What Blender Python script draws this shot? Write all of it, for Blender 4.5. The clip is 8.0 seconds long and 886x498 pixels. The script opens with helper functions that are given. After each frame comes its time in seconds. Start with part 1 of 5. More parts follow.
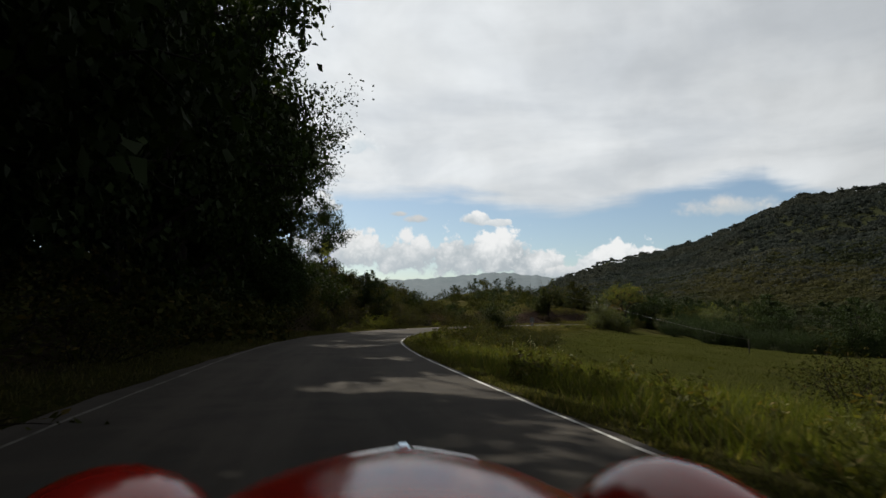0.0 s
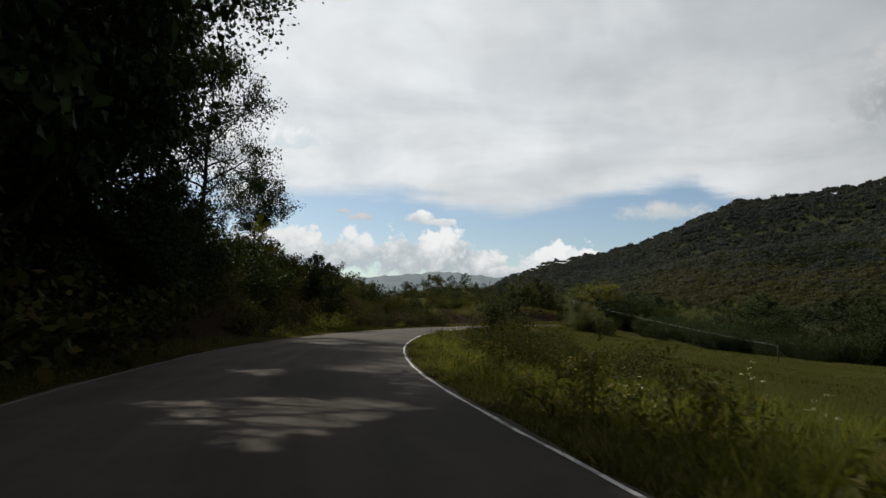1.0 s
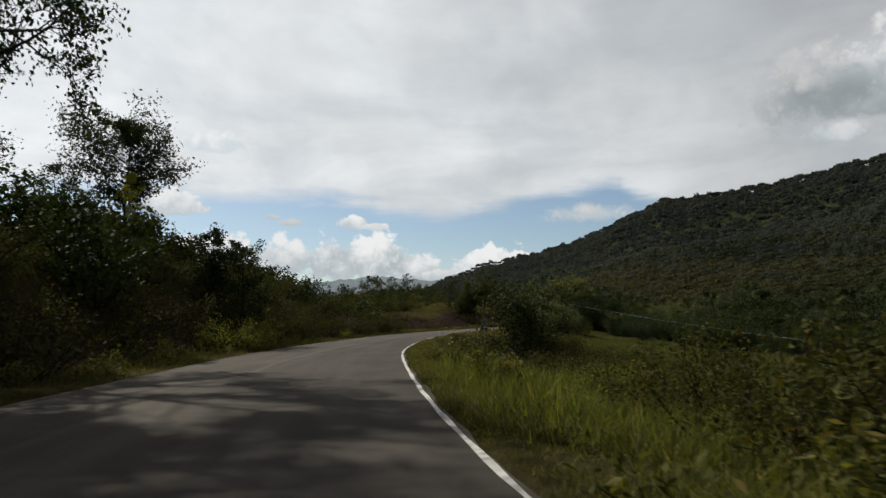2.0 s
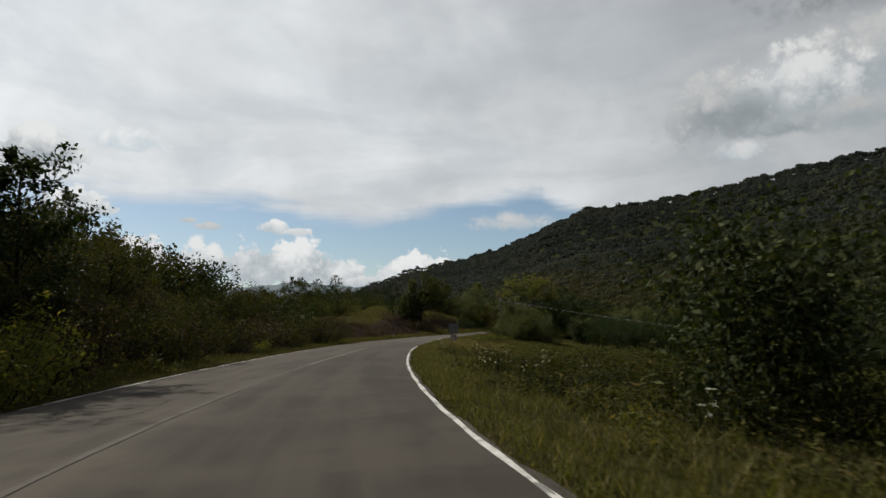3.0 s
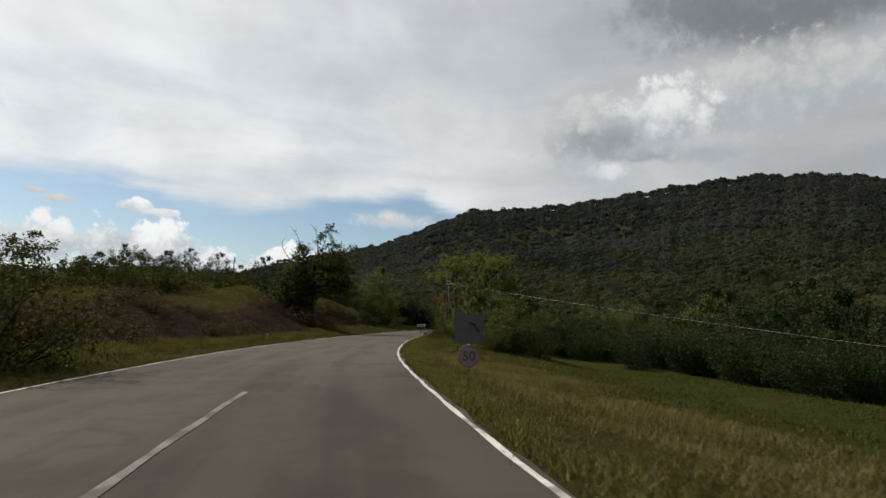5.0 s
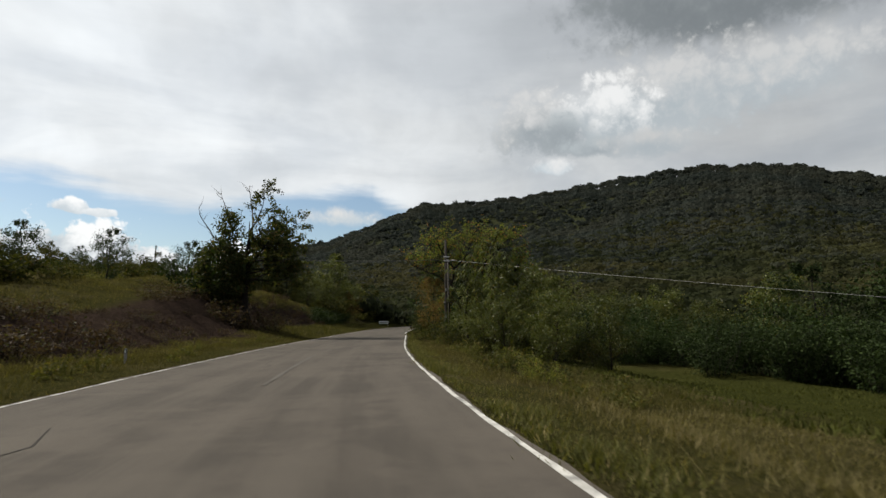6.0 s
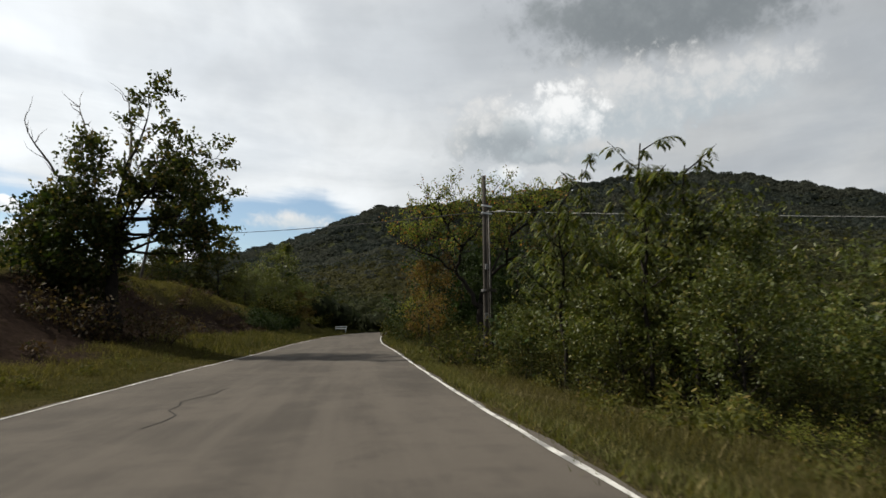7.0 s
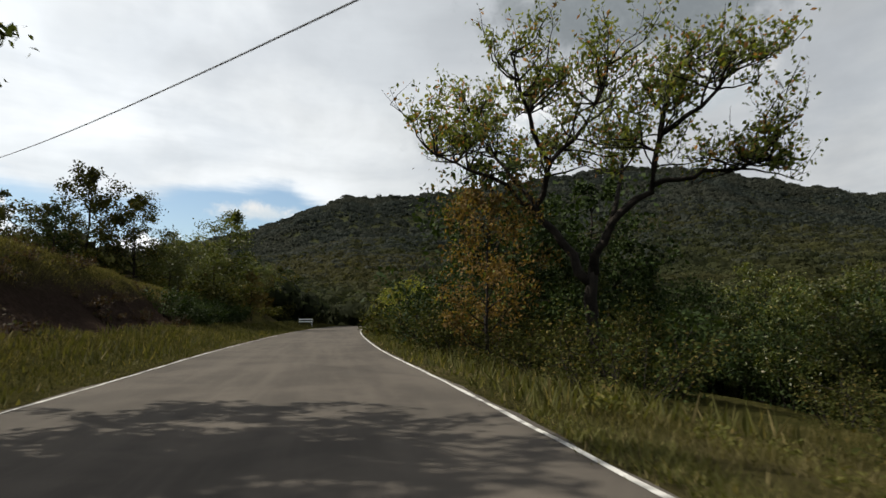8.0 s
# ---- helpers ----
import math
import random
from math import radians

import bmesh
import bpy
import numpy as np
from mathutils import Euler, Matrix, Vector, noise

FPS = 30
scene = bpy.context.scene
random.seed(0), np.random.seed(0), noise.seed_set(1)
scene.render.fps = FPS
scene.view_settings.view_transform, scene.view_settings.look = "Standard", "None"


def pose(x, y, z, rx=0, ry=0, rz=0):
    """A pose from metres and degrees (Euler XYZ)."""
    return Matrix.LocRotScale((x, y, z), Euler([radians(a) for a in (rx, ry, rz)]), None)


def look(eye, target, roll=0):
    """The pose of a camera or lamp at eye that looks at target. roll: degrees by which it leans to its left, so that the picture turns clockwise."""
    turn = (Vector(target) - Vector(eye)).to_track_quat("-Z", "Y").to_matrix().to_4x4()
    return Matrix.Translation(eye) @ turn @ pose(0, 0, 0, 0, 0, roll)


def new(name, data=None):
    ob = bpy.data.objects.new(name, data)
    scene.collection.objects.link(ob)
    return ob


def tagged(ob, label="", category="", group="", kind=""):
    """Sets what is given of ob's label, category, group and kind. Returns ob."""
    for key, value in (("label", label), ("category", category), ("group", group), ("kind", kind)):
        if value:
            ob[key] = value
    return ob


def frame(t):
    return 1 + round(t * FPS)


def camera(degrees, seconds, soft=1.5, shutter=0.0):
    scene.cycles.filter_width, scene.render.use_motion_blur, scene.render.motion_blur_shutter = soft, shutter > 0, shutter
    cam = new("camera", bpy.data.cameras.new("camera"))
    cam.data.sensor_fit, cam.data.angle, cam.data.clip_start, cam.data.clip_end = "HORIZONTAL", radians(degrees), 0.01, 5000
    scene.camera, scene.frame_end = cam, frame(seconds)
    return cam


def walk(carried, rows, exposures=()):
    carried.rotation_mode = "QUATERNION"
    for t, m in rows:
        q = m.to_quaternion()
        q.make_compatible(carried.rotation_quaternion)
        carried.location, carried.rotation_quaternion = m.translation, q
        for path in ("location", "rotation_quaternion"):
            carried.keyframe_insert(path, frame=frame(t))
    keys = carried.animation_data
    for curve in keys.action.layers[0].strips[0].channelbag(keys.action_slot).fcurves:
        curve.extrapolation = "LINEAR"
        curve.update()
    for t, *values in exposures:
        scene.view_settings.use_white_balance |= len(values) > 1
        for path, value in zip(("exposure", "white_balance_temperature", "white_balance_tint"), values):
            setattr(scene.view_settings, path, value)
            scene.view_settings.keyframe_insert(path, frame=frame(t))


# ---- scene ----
cam = camera(73.1, 8.0, soft=1.5, shutter=0.08)
PATH = [
    (0, 0.00, 0.00, 1.10, 96.70, -0.23, 3.71),
    (0.5, -2.15, 8.61, 1.10, 95.91, 0.12, 1.61),
    (1, -3.89, 17.31, 1.10, 96.66, -0.68, -1.72),
    (1.5, -5.17, 26.09, 1.10, 96.80, 0.13, -4.42),
    (3, -5.85, 52.67, 1.10, 97.49, 1.47, -15.17),
    (3.5, -5.05, 61.50, 1.10, 97.11, 0.32, -17.66),
    (4, -3.75, 70.28, 1.10, 96.29, 0.37, -21.84),
    (4.5, -1.93, 78.97, 1.10, 96.99, -0.89, -24.73),
    (6, 5.78, 104.43, 1.10, 96.91, 0.39, -31.78),
    (6.5, 9.04, 112.68, 1.10, 97.51, 0.63, -33.92),
    (7, 12.63, 120.80, 1.10, 97.38, 0.36, -36.36),
    (7.2, 14.15, 124.00, 1.10, 96.52, 0.51, -37.21),
    (7.5, 16.52, 128.77, 1.10, 96.93, -0.24, -38.48),
    (7.7, 18.15, 131.93, 1.10, 97.63, -1.64, -39.00),
    (8, 20.63, 136.64, 1.10, 96.76, -0.02, -39.58),
]
walk(cam, [(r[0], pose(*r[1:])) for r in PATH], [(t, e, 6550, 7) for t, e in ((0, 0.66), (1.5, 0.64), (3, 0.54), (3.5, 0.50), (4, 0.58), (4.5, 0.66), (6, 0.86), (7, 0.98), (8, 1.06))])

# ---- sun and sky ----
SUN_AZ, SUN_EL = 42.0, 45.0        # degrees left of +y, and above the horizon


def aim(az, el):
    """Unit vector, az degrees to the left of +y, el degrees up."""
    a, e = radians(az), radians(el)
    return Vector((-math.sin(a) * math.cos(e), math.cos(a) * math.cos(e), math.sin(e)))


sun = new("sun", bpy.data.lights.new("sun", "SUN"))
sun.data.energy, sun.data.angle, sun.data.color = 4.6, radians(0.6), (1.0, 0.93, 0.82)
sun.matrix_world = look(aim(SUN_AZ, SUN_EL) * 100, (0, 0, 0))


class Nodes:
    """Short hand for building a node tree."""

    def __init__(self, tree):
        self.tree = tree
        tree.nodes.clear()

    def add(self, kind, **given):
        node = self.tree.nodes.new(kind)
        for key, value in given.items():
            if key == "op":
                node.operation = value
            elif key == "data":
                node.data_type = value
            elif key == "blend":
                node.blend_type = value
            elif key == "mapping":
                node.interpolation_type = value
            elif key == "dims":
                node.noise_dimensions = value
            else:
                slot = int(key[1:]) if key[0] == "i" and key[1:].isdigit() else key
                self.put(node.inputs[slot], value)
        return node

    def put(self, socket, value):
        if isinstance(value, bpy.types.NodeSocket):
            self.tree.links.new(value, socket)
        elif isinstance(value, bpy.types.Node):
            self.tree.links.new(value.outputs[0], socket)
        else:
            socket.default_value = value

    def math(self, op, a, b=0.0, c=0.0):
        return self.add("ShaderNodeMath", op=op, i0=a, i1=b, i2=c).outputs[0]

    def vmath(self, op, a, b=(0, 0, 0)):
        node = self.add("ShaderNodeVectorMath", op=op, i0=a, i1=b)
        return node.outputs["Value"] if op in ("DOT_PRODUCT", "LENGTH", "DISTANCE") else node.outputs[0]

    def scale(self, a, by):
        node = self.add("ShaderNodeVectorMath", op="SCALE", i0=a)
        self.put(node.inputs["Scale"], by)
        return node.outputs[0]

    def noise(self, vector, scale, detail=4.0, rough=0.55, warp=0.0):
        return self.add("ShaderNodeTexNoise", Vector=vector, Scale=scale, Detail=detail, Roughness=rough, Distortion=warp)

    def span(self, value, a, b, lo=0.0, hi=1.0):
        node = self.add("ShaderNodeMapRange", mapping="SMOOTHSTEP", i0=value, i1=a, i2=b, i3=lo, i4=hi)
        return node.outputs[0]

    def mix(self, factor, a, b, blend="MIX"):
        node = self.add("ShaderNodeMix", data="RGBA", blend=blend)
        for slot, value in ((0, factor), (6, a), (7, b)):
            self.put(node.inputs[slot], value)
        return node.outputs[2]


world = bpy.data.worlds.new("world")
scene.world = world
world.use_nodes = True
N = Nodes(world.node_tree)
way = N.vmath("NORMALIZE", N.add("ShaderNodeTexCoord").outputs["Generated"])
parts_xyz = N.add("ShaderNodeSeparateXYZ", Vector=way)
wx, wy, wz = (parts_xyz.outputs[i] for i in range(3))
sky = N.add("ShaderNodeTexSky")
sky.sky_type = "NISHITA"
sky.sun_disc = False
sky.sun_elevation, sky.sun_rotation = radians(SUN_EL), radians(-SUN_AZ)
sky.dust_density, sky.air_density = 0.7, 1.0
blue = N.scale(sky.outputs[0], 0.100)
# azimuth to the right of +y and elevation, in degrees
az = N.math("MULTIPLY", N.math("ARCTAN2", wx, wy), 57.2958)
el = N.math("MULTIPLY", N.math("ARCSINE", wz), 57.2958)
# a cloud layer at one height, seen in perspective
high = N.math("ADD", N.math("MAXIMUM", wz, 0.0), 0.10)
layer = N.add("ShaderNodeCombineXYZ", X=N.math("DIVIDE", wx, high), Y=N.math("DIVIDE", wy, high)).outputs[0]
soft_noise = N.noise(layer, 1.1, 5, 0.55, 0.4).outputs[0]
wide_noise = N.noise(layer, 0.33, 3, 0.5).outputs[0]
fine = N.noise(way, 26.0, 6, 0.6, 0.2).outputs[0]
mid = N.noise(way, 7.0, 5, 0.55, 0.3).outputs[0]
jag = N.math("SUBTRACT", fine, 0.5)
# the sheet: closed above, its ragged lower rim higher or lower from azimuth to azimuth
RIM = [(-40, 10.6), (-13, 11.5), (-3, 11.7), (2.5, 10.4), (8, 9.5), (13.5, 10.2), (18.5, 11.4), (25, 12.0), (33, 8.0), (60, 3.0)]
rim = RIM[0][1]
for (a0, e0), (a1, e1) in zip(RIM, RIM[1:]):
    rim = N.math("ADD", rim, N.add("ShaderNodeMapRange", i0=az, i1=a0, i2=a1, i3=0.0, i4=e1 - e0).outputs[0])
streaky = N.noise(N.add("ShaderNodeCombineXYZ", X=N.math("MULTIPLY", az, 0.055), Y=N.math("MULTIPLY", el, 0.34)).outputs[0], 1.0, 5, 0.58, 0.3).outputs[0]
edge = N.math("SUBTRACT", el, rim)
edge = N.math("ADD", edge, N.math("MULTIPLY", N.math("SUBTRACT", streaky, 0.5), 4.2))
edge = N.math("ADD", edge, N.math("MULTIPLY", N.math("SUBTRACT", mid, 0.5), 1.6))
sheet = N.span(edge, -0.5, 1.5)
thin = N.span(soft_noise, 0.36, 0.62, 0.88, 1.0)
sheet = N.math("MULTIPLY", sheet, thin)
toward = N.vmath("DOT_PRODUCT", way, tuple(aim(SUN_AZ - 1, SUN_EL - 7)))
glow = N.math("POWER", N.math("MAXIMUM", toward, 0.0), 3.0)
sheet_light = N.math("ADD", N.span(wide_noise, 0.35, 0.68, 0.58, 0.76), N.math("MULTIPLY", glow, 0.42))
sheet_light = N.math("MULTIPLY", sheet_light, N.span(soft_noise, 0.30, 0.70, 0.88, 1.08))
sheet_light = N.math("MULTIPLY", sheet_light, N.span(streaky, 0.34, 0.66, 0.975, 1.02))
sheet_light = N.math("MULTIPLY", sheet_light, N.span(mid, 0.30, 0.70, 0.93, 1.06))
sheet_light = N.math("MULTIPLY", sheet_light, N.span(az, 22, 62, 1.0, 0.80))
sheet_colour = N.scale((0.96, 0.985, 1.03), sheet_light)
colour = N.mix(sheet, blue, sheet_colour)


def billows(scale):
    """Round cauliflower lumps, 1 at their tops."""
    node = N.add("ShaderNodeTexVoronoi", Vector=N.add("ShaderNodeMix", data="VECTOR", i0=0.05, i4=way, i5=N.noise(way, scale * 0.8, 3, 0.5).outputs[1]).outputs[1], Scale=scale)
    node.feature = "SMOOTH_F1"
    N.put(node.inputs["Smoothness"], 0.35)
    return N.math("SUBTRACT", 1.0, node.outputs["Distance"])


lumps = N.math("ADD", N.math("MULTIPLY", billows(32.0), 0.70), N.math("MULTIPLY", billows(75.0), 0.30))
swell_ = N.math("SUBTRACT", lumps, 0.44)


def cumulus(below, a, e, ra, re, lit, dark, ragged=0.9, edge_soft=0.10):
    """A heap of cloud with a flat base: centre and half widths in degrees, its lit and its shaded grey."""
    du = N.math("DIVIDE", N.math("SUBTRACT", az, a), ra)
    dv = N.math("DIVIDE", N.math("SUBTRACT", el, e), re)
    dv_flat = N.math("MINIMUM", dv, N.math("MULTIPLY", dv, 1.5))
    r = N.math("SQRT", N.math("ADD", N.math("MULTIPLY", du, du), N.math("MULTIPLY", dv_flat, dv_flat)))
    r = N.math("SUBTRACT", r, N.math("MULTIPLY", swell_, 1.5 * ragged))
    r = N.math("ADD", r, N.math("MULTIPLY", jag, 0.25 * ragged))
    cover = N.span(r, 0.90 - edge_soft, 1.0 + edge_soft, 1.0, 0.0)
    shade = N.span(N.math("ADD", dv, N.math("ADD", N.math("MULTIPLY", swell_, 2.2), N.math("MULTIPLY", jag, 0.5))), -0.7, 1.25)
    c = N.mix(shade, (*[dark * k for k in (0.90, 0.99, 1.08)], 1), (lit * (0.92 if lit < 0.5 else 1.0), lit, lit * (1.07 if lit < 0.5 else 1.02), 1))
    return N.mix(cover, below, c)


CLOUDS = [  # azimuth, elevation, half width, half height, lit, shaded, raggedness, softness
    (-13.0, 6.2, 4.6, 2.0, 0.86, 0.56, 0.9), (-7.2, 5.8, 4.4, 2.1, 0.88, 0.56, 0.9), (-1.8, 5.9, 3.8, 2.2, 0.90, 0.54, 0.9), (2.4, 5.8, 3.2, 2.4, 0.92, 0.52, 0.9),
    (5.2, 5.0, 2.6, 2.0, 0.90, 0.52, 0.9), (8.2, 4.2, 2.4, 0.9, 0.80, 0.56, 0.8), (12.8, 5.0, 4.2, 1.9, 0.92, 0.60, 0.9),
    (-0.5, 9.5, 1.5, 0.75, 0.92, 0.62, 0.7), (1.6, 9.2, 1.2, 0.45, 0.88, 0.64, 0.7), (-6.2, 9.5, 1.0, 0.35, 0.66, 0.58, 0.8, 0.4), (-8.0, 10.0, 0.7, 0.25, 0.66, 0.58, 0.8, 0.4), (22.6, 9.7, 3.0, 0.8, 0.68, 0.60, 0.9, 0.5),
    (-19.4, 15.0, 2.8, 1.9, 0.90, 0.46, 0.9), (-13.0, 16.4, 2.8, 1.0, 0.94, 0.74, 0.9, 0.2), (-16.8, 10.8, 3.0, 1.4, 0.90, 0.62, 0.9),
    (59, 28.0, 13.0, 6.8, 0.26, 0.21, 0.5, 0.34), (53, 19.0, 6.0, 3.8, 0.60, 0.46, 0.9, 0.45), (61, 20.0, 7.0, 3.0, 0.58, 0.46, 0.9, 0.5),
    (41.4, 17.8, 4.2, 3.0, 0.62, 0.36, 0.9, 0.4), (47.8, 18.4, 4.2, 3.0, 0.80, 0.46, 1.0, 0.28), (43.6, 17.2, 2.0, 1.9, 0.44, 0.34, 0.9, 0.45), (46.8, 15.8, 2.8, 1.0, 0.46, 0.38, 0.9, 0.45),
    (42.4, 14.3, 2.0, 0.8, 0.74, 0.60, 0.9, 0.35), (51.5, 15.6, 3.6, 1.3, 0.54, 0.44, 0.9, 0.5),
]
for c in CLOUDS:
    colour = cumulus(colour, *c)
N.add("ShaderNodeOutputWorld", Surface=N.add("ShaderNodeBackground", Color=colour, Strength=0.6))


# ---- materials ----
def material(name):
    m = bpy.data.materials.new(name)
    m.use_nodes = True
    return m, Nodes(m.node_tree)


def surface(name, dark, light, scale=3.0, fine_scale=60.0, rough=0.9, bump=0.3, third=None, metallic=0.0, island=0.0, depth=0.02):
    """A matt or glossy surface, with stains at one scale and grain at another."""
    m, n = material(name)
    where = n.add("ShaderNodeTexCoord").outputs["Object"]
    big = n.noise(where, scale, 4, 0.6, 0.3).outputs[0]
    small = n.noise(where, fine_scale, 5, 0.65).outputs[0]
    f = n.span(n.math("ADD", n.math("MULTIPLY", big, 0.6), n.math("MULTIPLY", small, 0.4)), 0.35, 0.65)
    colour = n.mix(f, (*dark, 1), (*light, 1))
    if third:
        colour = n.mix(n.span(n.noise(where, scale * 0.37, 3, 0.5, 0.5).outputs[0], 0.5, 0.66), colour, (*third, 1))
    if island:
        r = n.add("ShaderNodeNewGeometry").outputs["Random Per Island"]
        colour = n.mix(1.0, colour, n.add("ShaderNodeCombineColor", Red=n.span(r, 0, 1, 1 - island, 1 + island), Green=n.span(r, 0, 1, 1 - island, 1 + island), Blue=n.span(r, 0, 1, 1 - island, 1 + island)).outputs[0], "MULTIPLY")
    b = n.add("ShaderNodeBump", Strength=bump, Distance=depth, Height=small)
    s = n.add("ShaderNodeBsdfPrincipled", **{"Base Color": colour, "Roughness": rough, "Metallic": metallic, "Specular IOR Level": 0.12 if rough > 0.84 else 0.5, "Normal": b})
    n.add("ShaderNodeOutputMaterial", Surface=s)
    return m


def leafy(name, dark, light, warm=None, glow=0.35, rough=0.62, shine=0.08):
    """Leaves: every leaf its own tint, some light passing through."""
    m, n = material(name)
    r = n.add("ShaderNodeNewGeometry").outputs["Random Per Island"]
    whole = n.add("ShaderNodeObjectInfo").outputs["Random"]
    colour = n.mix(r, (*dark, 1), (*light, 1))
    if warm:
        colour = n.mix(n.span(r, 0.86, 0.93), colour, (*warm, 1))
    v = n.span(whole, 0, 1, 0.8, 1.2)
    colour = n.mix(1.0, colour, n.add("ShaderNodeCombineColor", Red=v, Green=v, Blue=v).outputs[0], "MULTIPLY")
    a = n.add("ShaderNodeBsdfPrincipled", **{"Base Color": colour, "Roughness": rough + 0.1, "Specular IOR Level": shine})
    bright = n.mix(1.0, colour, (1.36, 1.36, 0.58, 1), "MULTIPLY")
    t = n.add("ShaderNodeBsdfTranslucent", Color=bright)
    n.add("ShaderNodeOutputMaterial", Surface=n.add("ShaderNodeMixShader", i0=glow, i1=a, i2=t))
    return m


MAT = {
    "bark": surface("bark", (0.006, 0.005, 0.004), (0.017, 0.014, 0.011), 4, 40, 0.95, 0.8),
    "dead_wood": surface("dead_wood", (0.06, 0.052, 0.045), (0.14, 0.125, 0.11), 4, 40, 0.9, 0.5),
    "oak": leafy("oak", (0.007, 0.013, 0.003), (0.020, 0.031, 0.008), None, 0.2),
    "shrub": leafy("shrub", (0.0135, 0.0165, 0.0048), (0.0400, 0.0420, 0.0125), (0.060, 0.046, 0.0150), 0.24, 0.7, 0.03),
    "walnut": leafy("walnut", (0.021, 0.029, 0.0065), (0.064, 0.073, 0.017), (0.090, 0.080, 0.026), 0.34, 0.36, 0.15),
    "bracken": leafy("bracken", (0.020, 0.012, 0.007), (0.042, 0.027, 0.016), (0.022, 0.028, 0.009), 0.25),
    "brown_scrub": leafy("brown_scrub", (0.021, 0.0145, 0.009), (0.056, 0.039, 0.023), (0.045, 0.050, 0.017), 0.3),
    "yellow": leafy("yellow", (0.104, 0.111, 0.013), (0.208, 0.208, 0.026)),
    "apple": leafy("apple", (0.042, 0.058, 0.014), (0.120, 0.130, 0.034), (0.19, 0.088, 0.032), 0.42),
    "ivy": leafy("ivy", (0.0140, 0.0200, 0.0075), (0.0440, 0.0500, 0.0150), (0.075, 0.055, 0.024), 0.40),
    "grass": leafy("grass", (0.028, 0.030, 0.009), (0.070, 0.068, 0.023), (0.110, 0.090, 0.042), 0.32, 0.7),
    "olive_grass": leafy("olive_grass", (0.030, 0.028, 0.010), (0.072, 0.064, 0.024), (0.105, 0.085, 0.042), 0.3, 0.8, 0.03),
    "meadow": leafy("meadow", (0.028, 0.032, 0.009), (0.050, 0.053, 0.016), None, 0.3, 0.9, 0.0),
    "dry_grass": leafy("dry_grass", (0.0777, 0.0637, 0.0273), (0.1456, 0.1232, 0.0595), None, 0.3, 0.8),
    "russet": leafy("russet", (0.055, 0.034, 0.011), (0.105, 0.066, 0.020), (0.060, 0.068, 0.018), 0.35),
    "petal": leafy("petal", (0.45, 0.45, 0.42), (0.62, 0.62, 0.58), None, 0.3, 0.7),
    "weed": leafy("weed", (0.030, 0.035, 0.008), (0.078, 0.074, 0.020), (0.095, 0.072, 0.025), 0.35),
    "sunny": leafy("sunny", (0.055, 0.065, 0.012), (0.13, 0.135, 0.030), (0.16, 0.12, 0.035), 0.4),
    "lush": leafy("lush", (0.034, 0.043, 0.009), (0.082, 0.088, 0.020), (0.11, 0.095, 0.036), 0.42, 0.7),
    # darker leaf tone, with shade put into its colour
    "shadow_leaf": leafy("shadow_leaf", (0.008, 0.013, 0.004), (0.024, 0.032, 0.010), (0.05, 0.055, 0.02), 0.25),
    "forest": None,
}


def forest_material(name, dark, light, wide_tint):
    m, n = material(name)
    where = n.add("ShaderNodeTexCoord").outputs["Object"]
    r = n.add("ShaderNodeNewGeometry").outputs["Random Per Island"]
    tuft = n.noise(where, 0.9, 5, 0.7).outputs[0]
    wide = n.noise(where, 0.009, 4, 0.55).outputs[0]
    stand = n.noise(where, 0.028, 4, 0.6, 0.4).outputs[0]
    f = n.span(n.math("ADD", n.math("MULTIPLY", r, 0.12), n.math("ADD", n.math("MULTIPLY", tuft, 0.2), n.math("MULTIPLY", stand, 0.68))), 0.32, 0.66)
    colour = n.mix(f, (*dark, 1), (*light, 1))
    colour = n.mix(n.span(wide, 0.44, 0.60, 0.0, 0.8), colour, (*wide_tint, 1))
    at = n.add("ShaderNodeSeparateXYZ", Vector=where)                    # paler and more olive low on the hill's eastern flank
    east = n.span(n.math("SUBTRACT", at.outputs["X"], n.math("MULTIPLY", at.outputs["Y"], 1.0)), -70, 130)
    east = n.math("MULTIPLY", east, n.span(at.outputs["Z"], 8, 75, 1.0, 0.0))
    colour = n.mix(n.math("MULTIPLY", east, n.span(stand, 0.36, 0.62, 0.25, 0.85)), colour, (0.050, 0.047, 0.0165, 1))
    b = n.add("ShaderNodeBump", Strength=0.3, Distance=0.3, Height=tuft)
    a = n.add("ShaderNodeBsdfPrincipled", **{"Base Color": colour, "Roughness": 0.9, "Specular IOR Level": 0.1, "Normal": b})
    n.add("ShaderNodeOutputMaterial", Surface=n.add("ShaderNodeMixShader", i0=0.5, i1=a, i2=n.add("ShaderNodeBsdfTranslucent", Color=colour)))
    return m


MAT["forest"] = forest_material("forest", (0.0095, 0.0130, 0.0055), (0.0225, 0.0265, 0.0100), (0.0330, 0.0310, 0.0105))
# distance haze is put into this greyer, bluer leaf colour
MAT["hazy_forest"] = forest_material("hazy_forest", (0.0165, 0.0212, 0.0186), (0.0256, 0.0308, 0.0250), (0.0300, 0.0322, 0.0235))


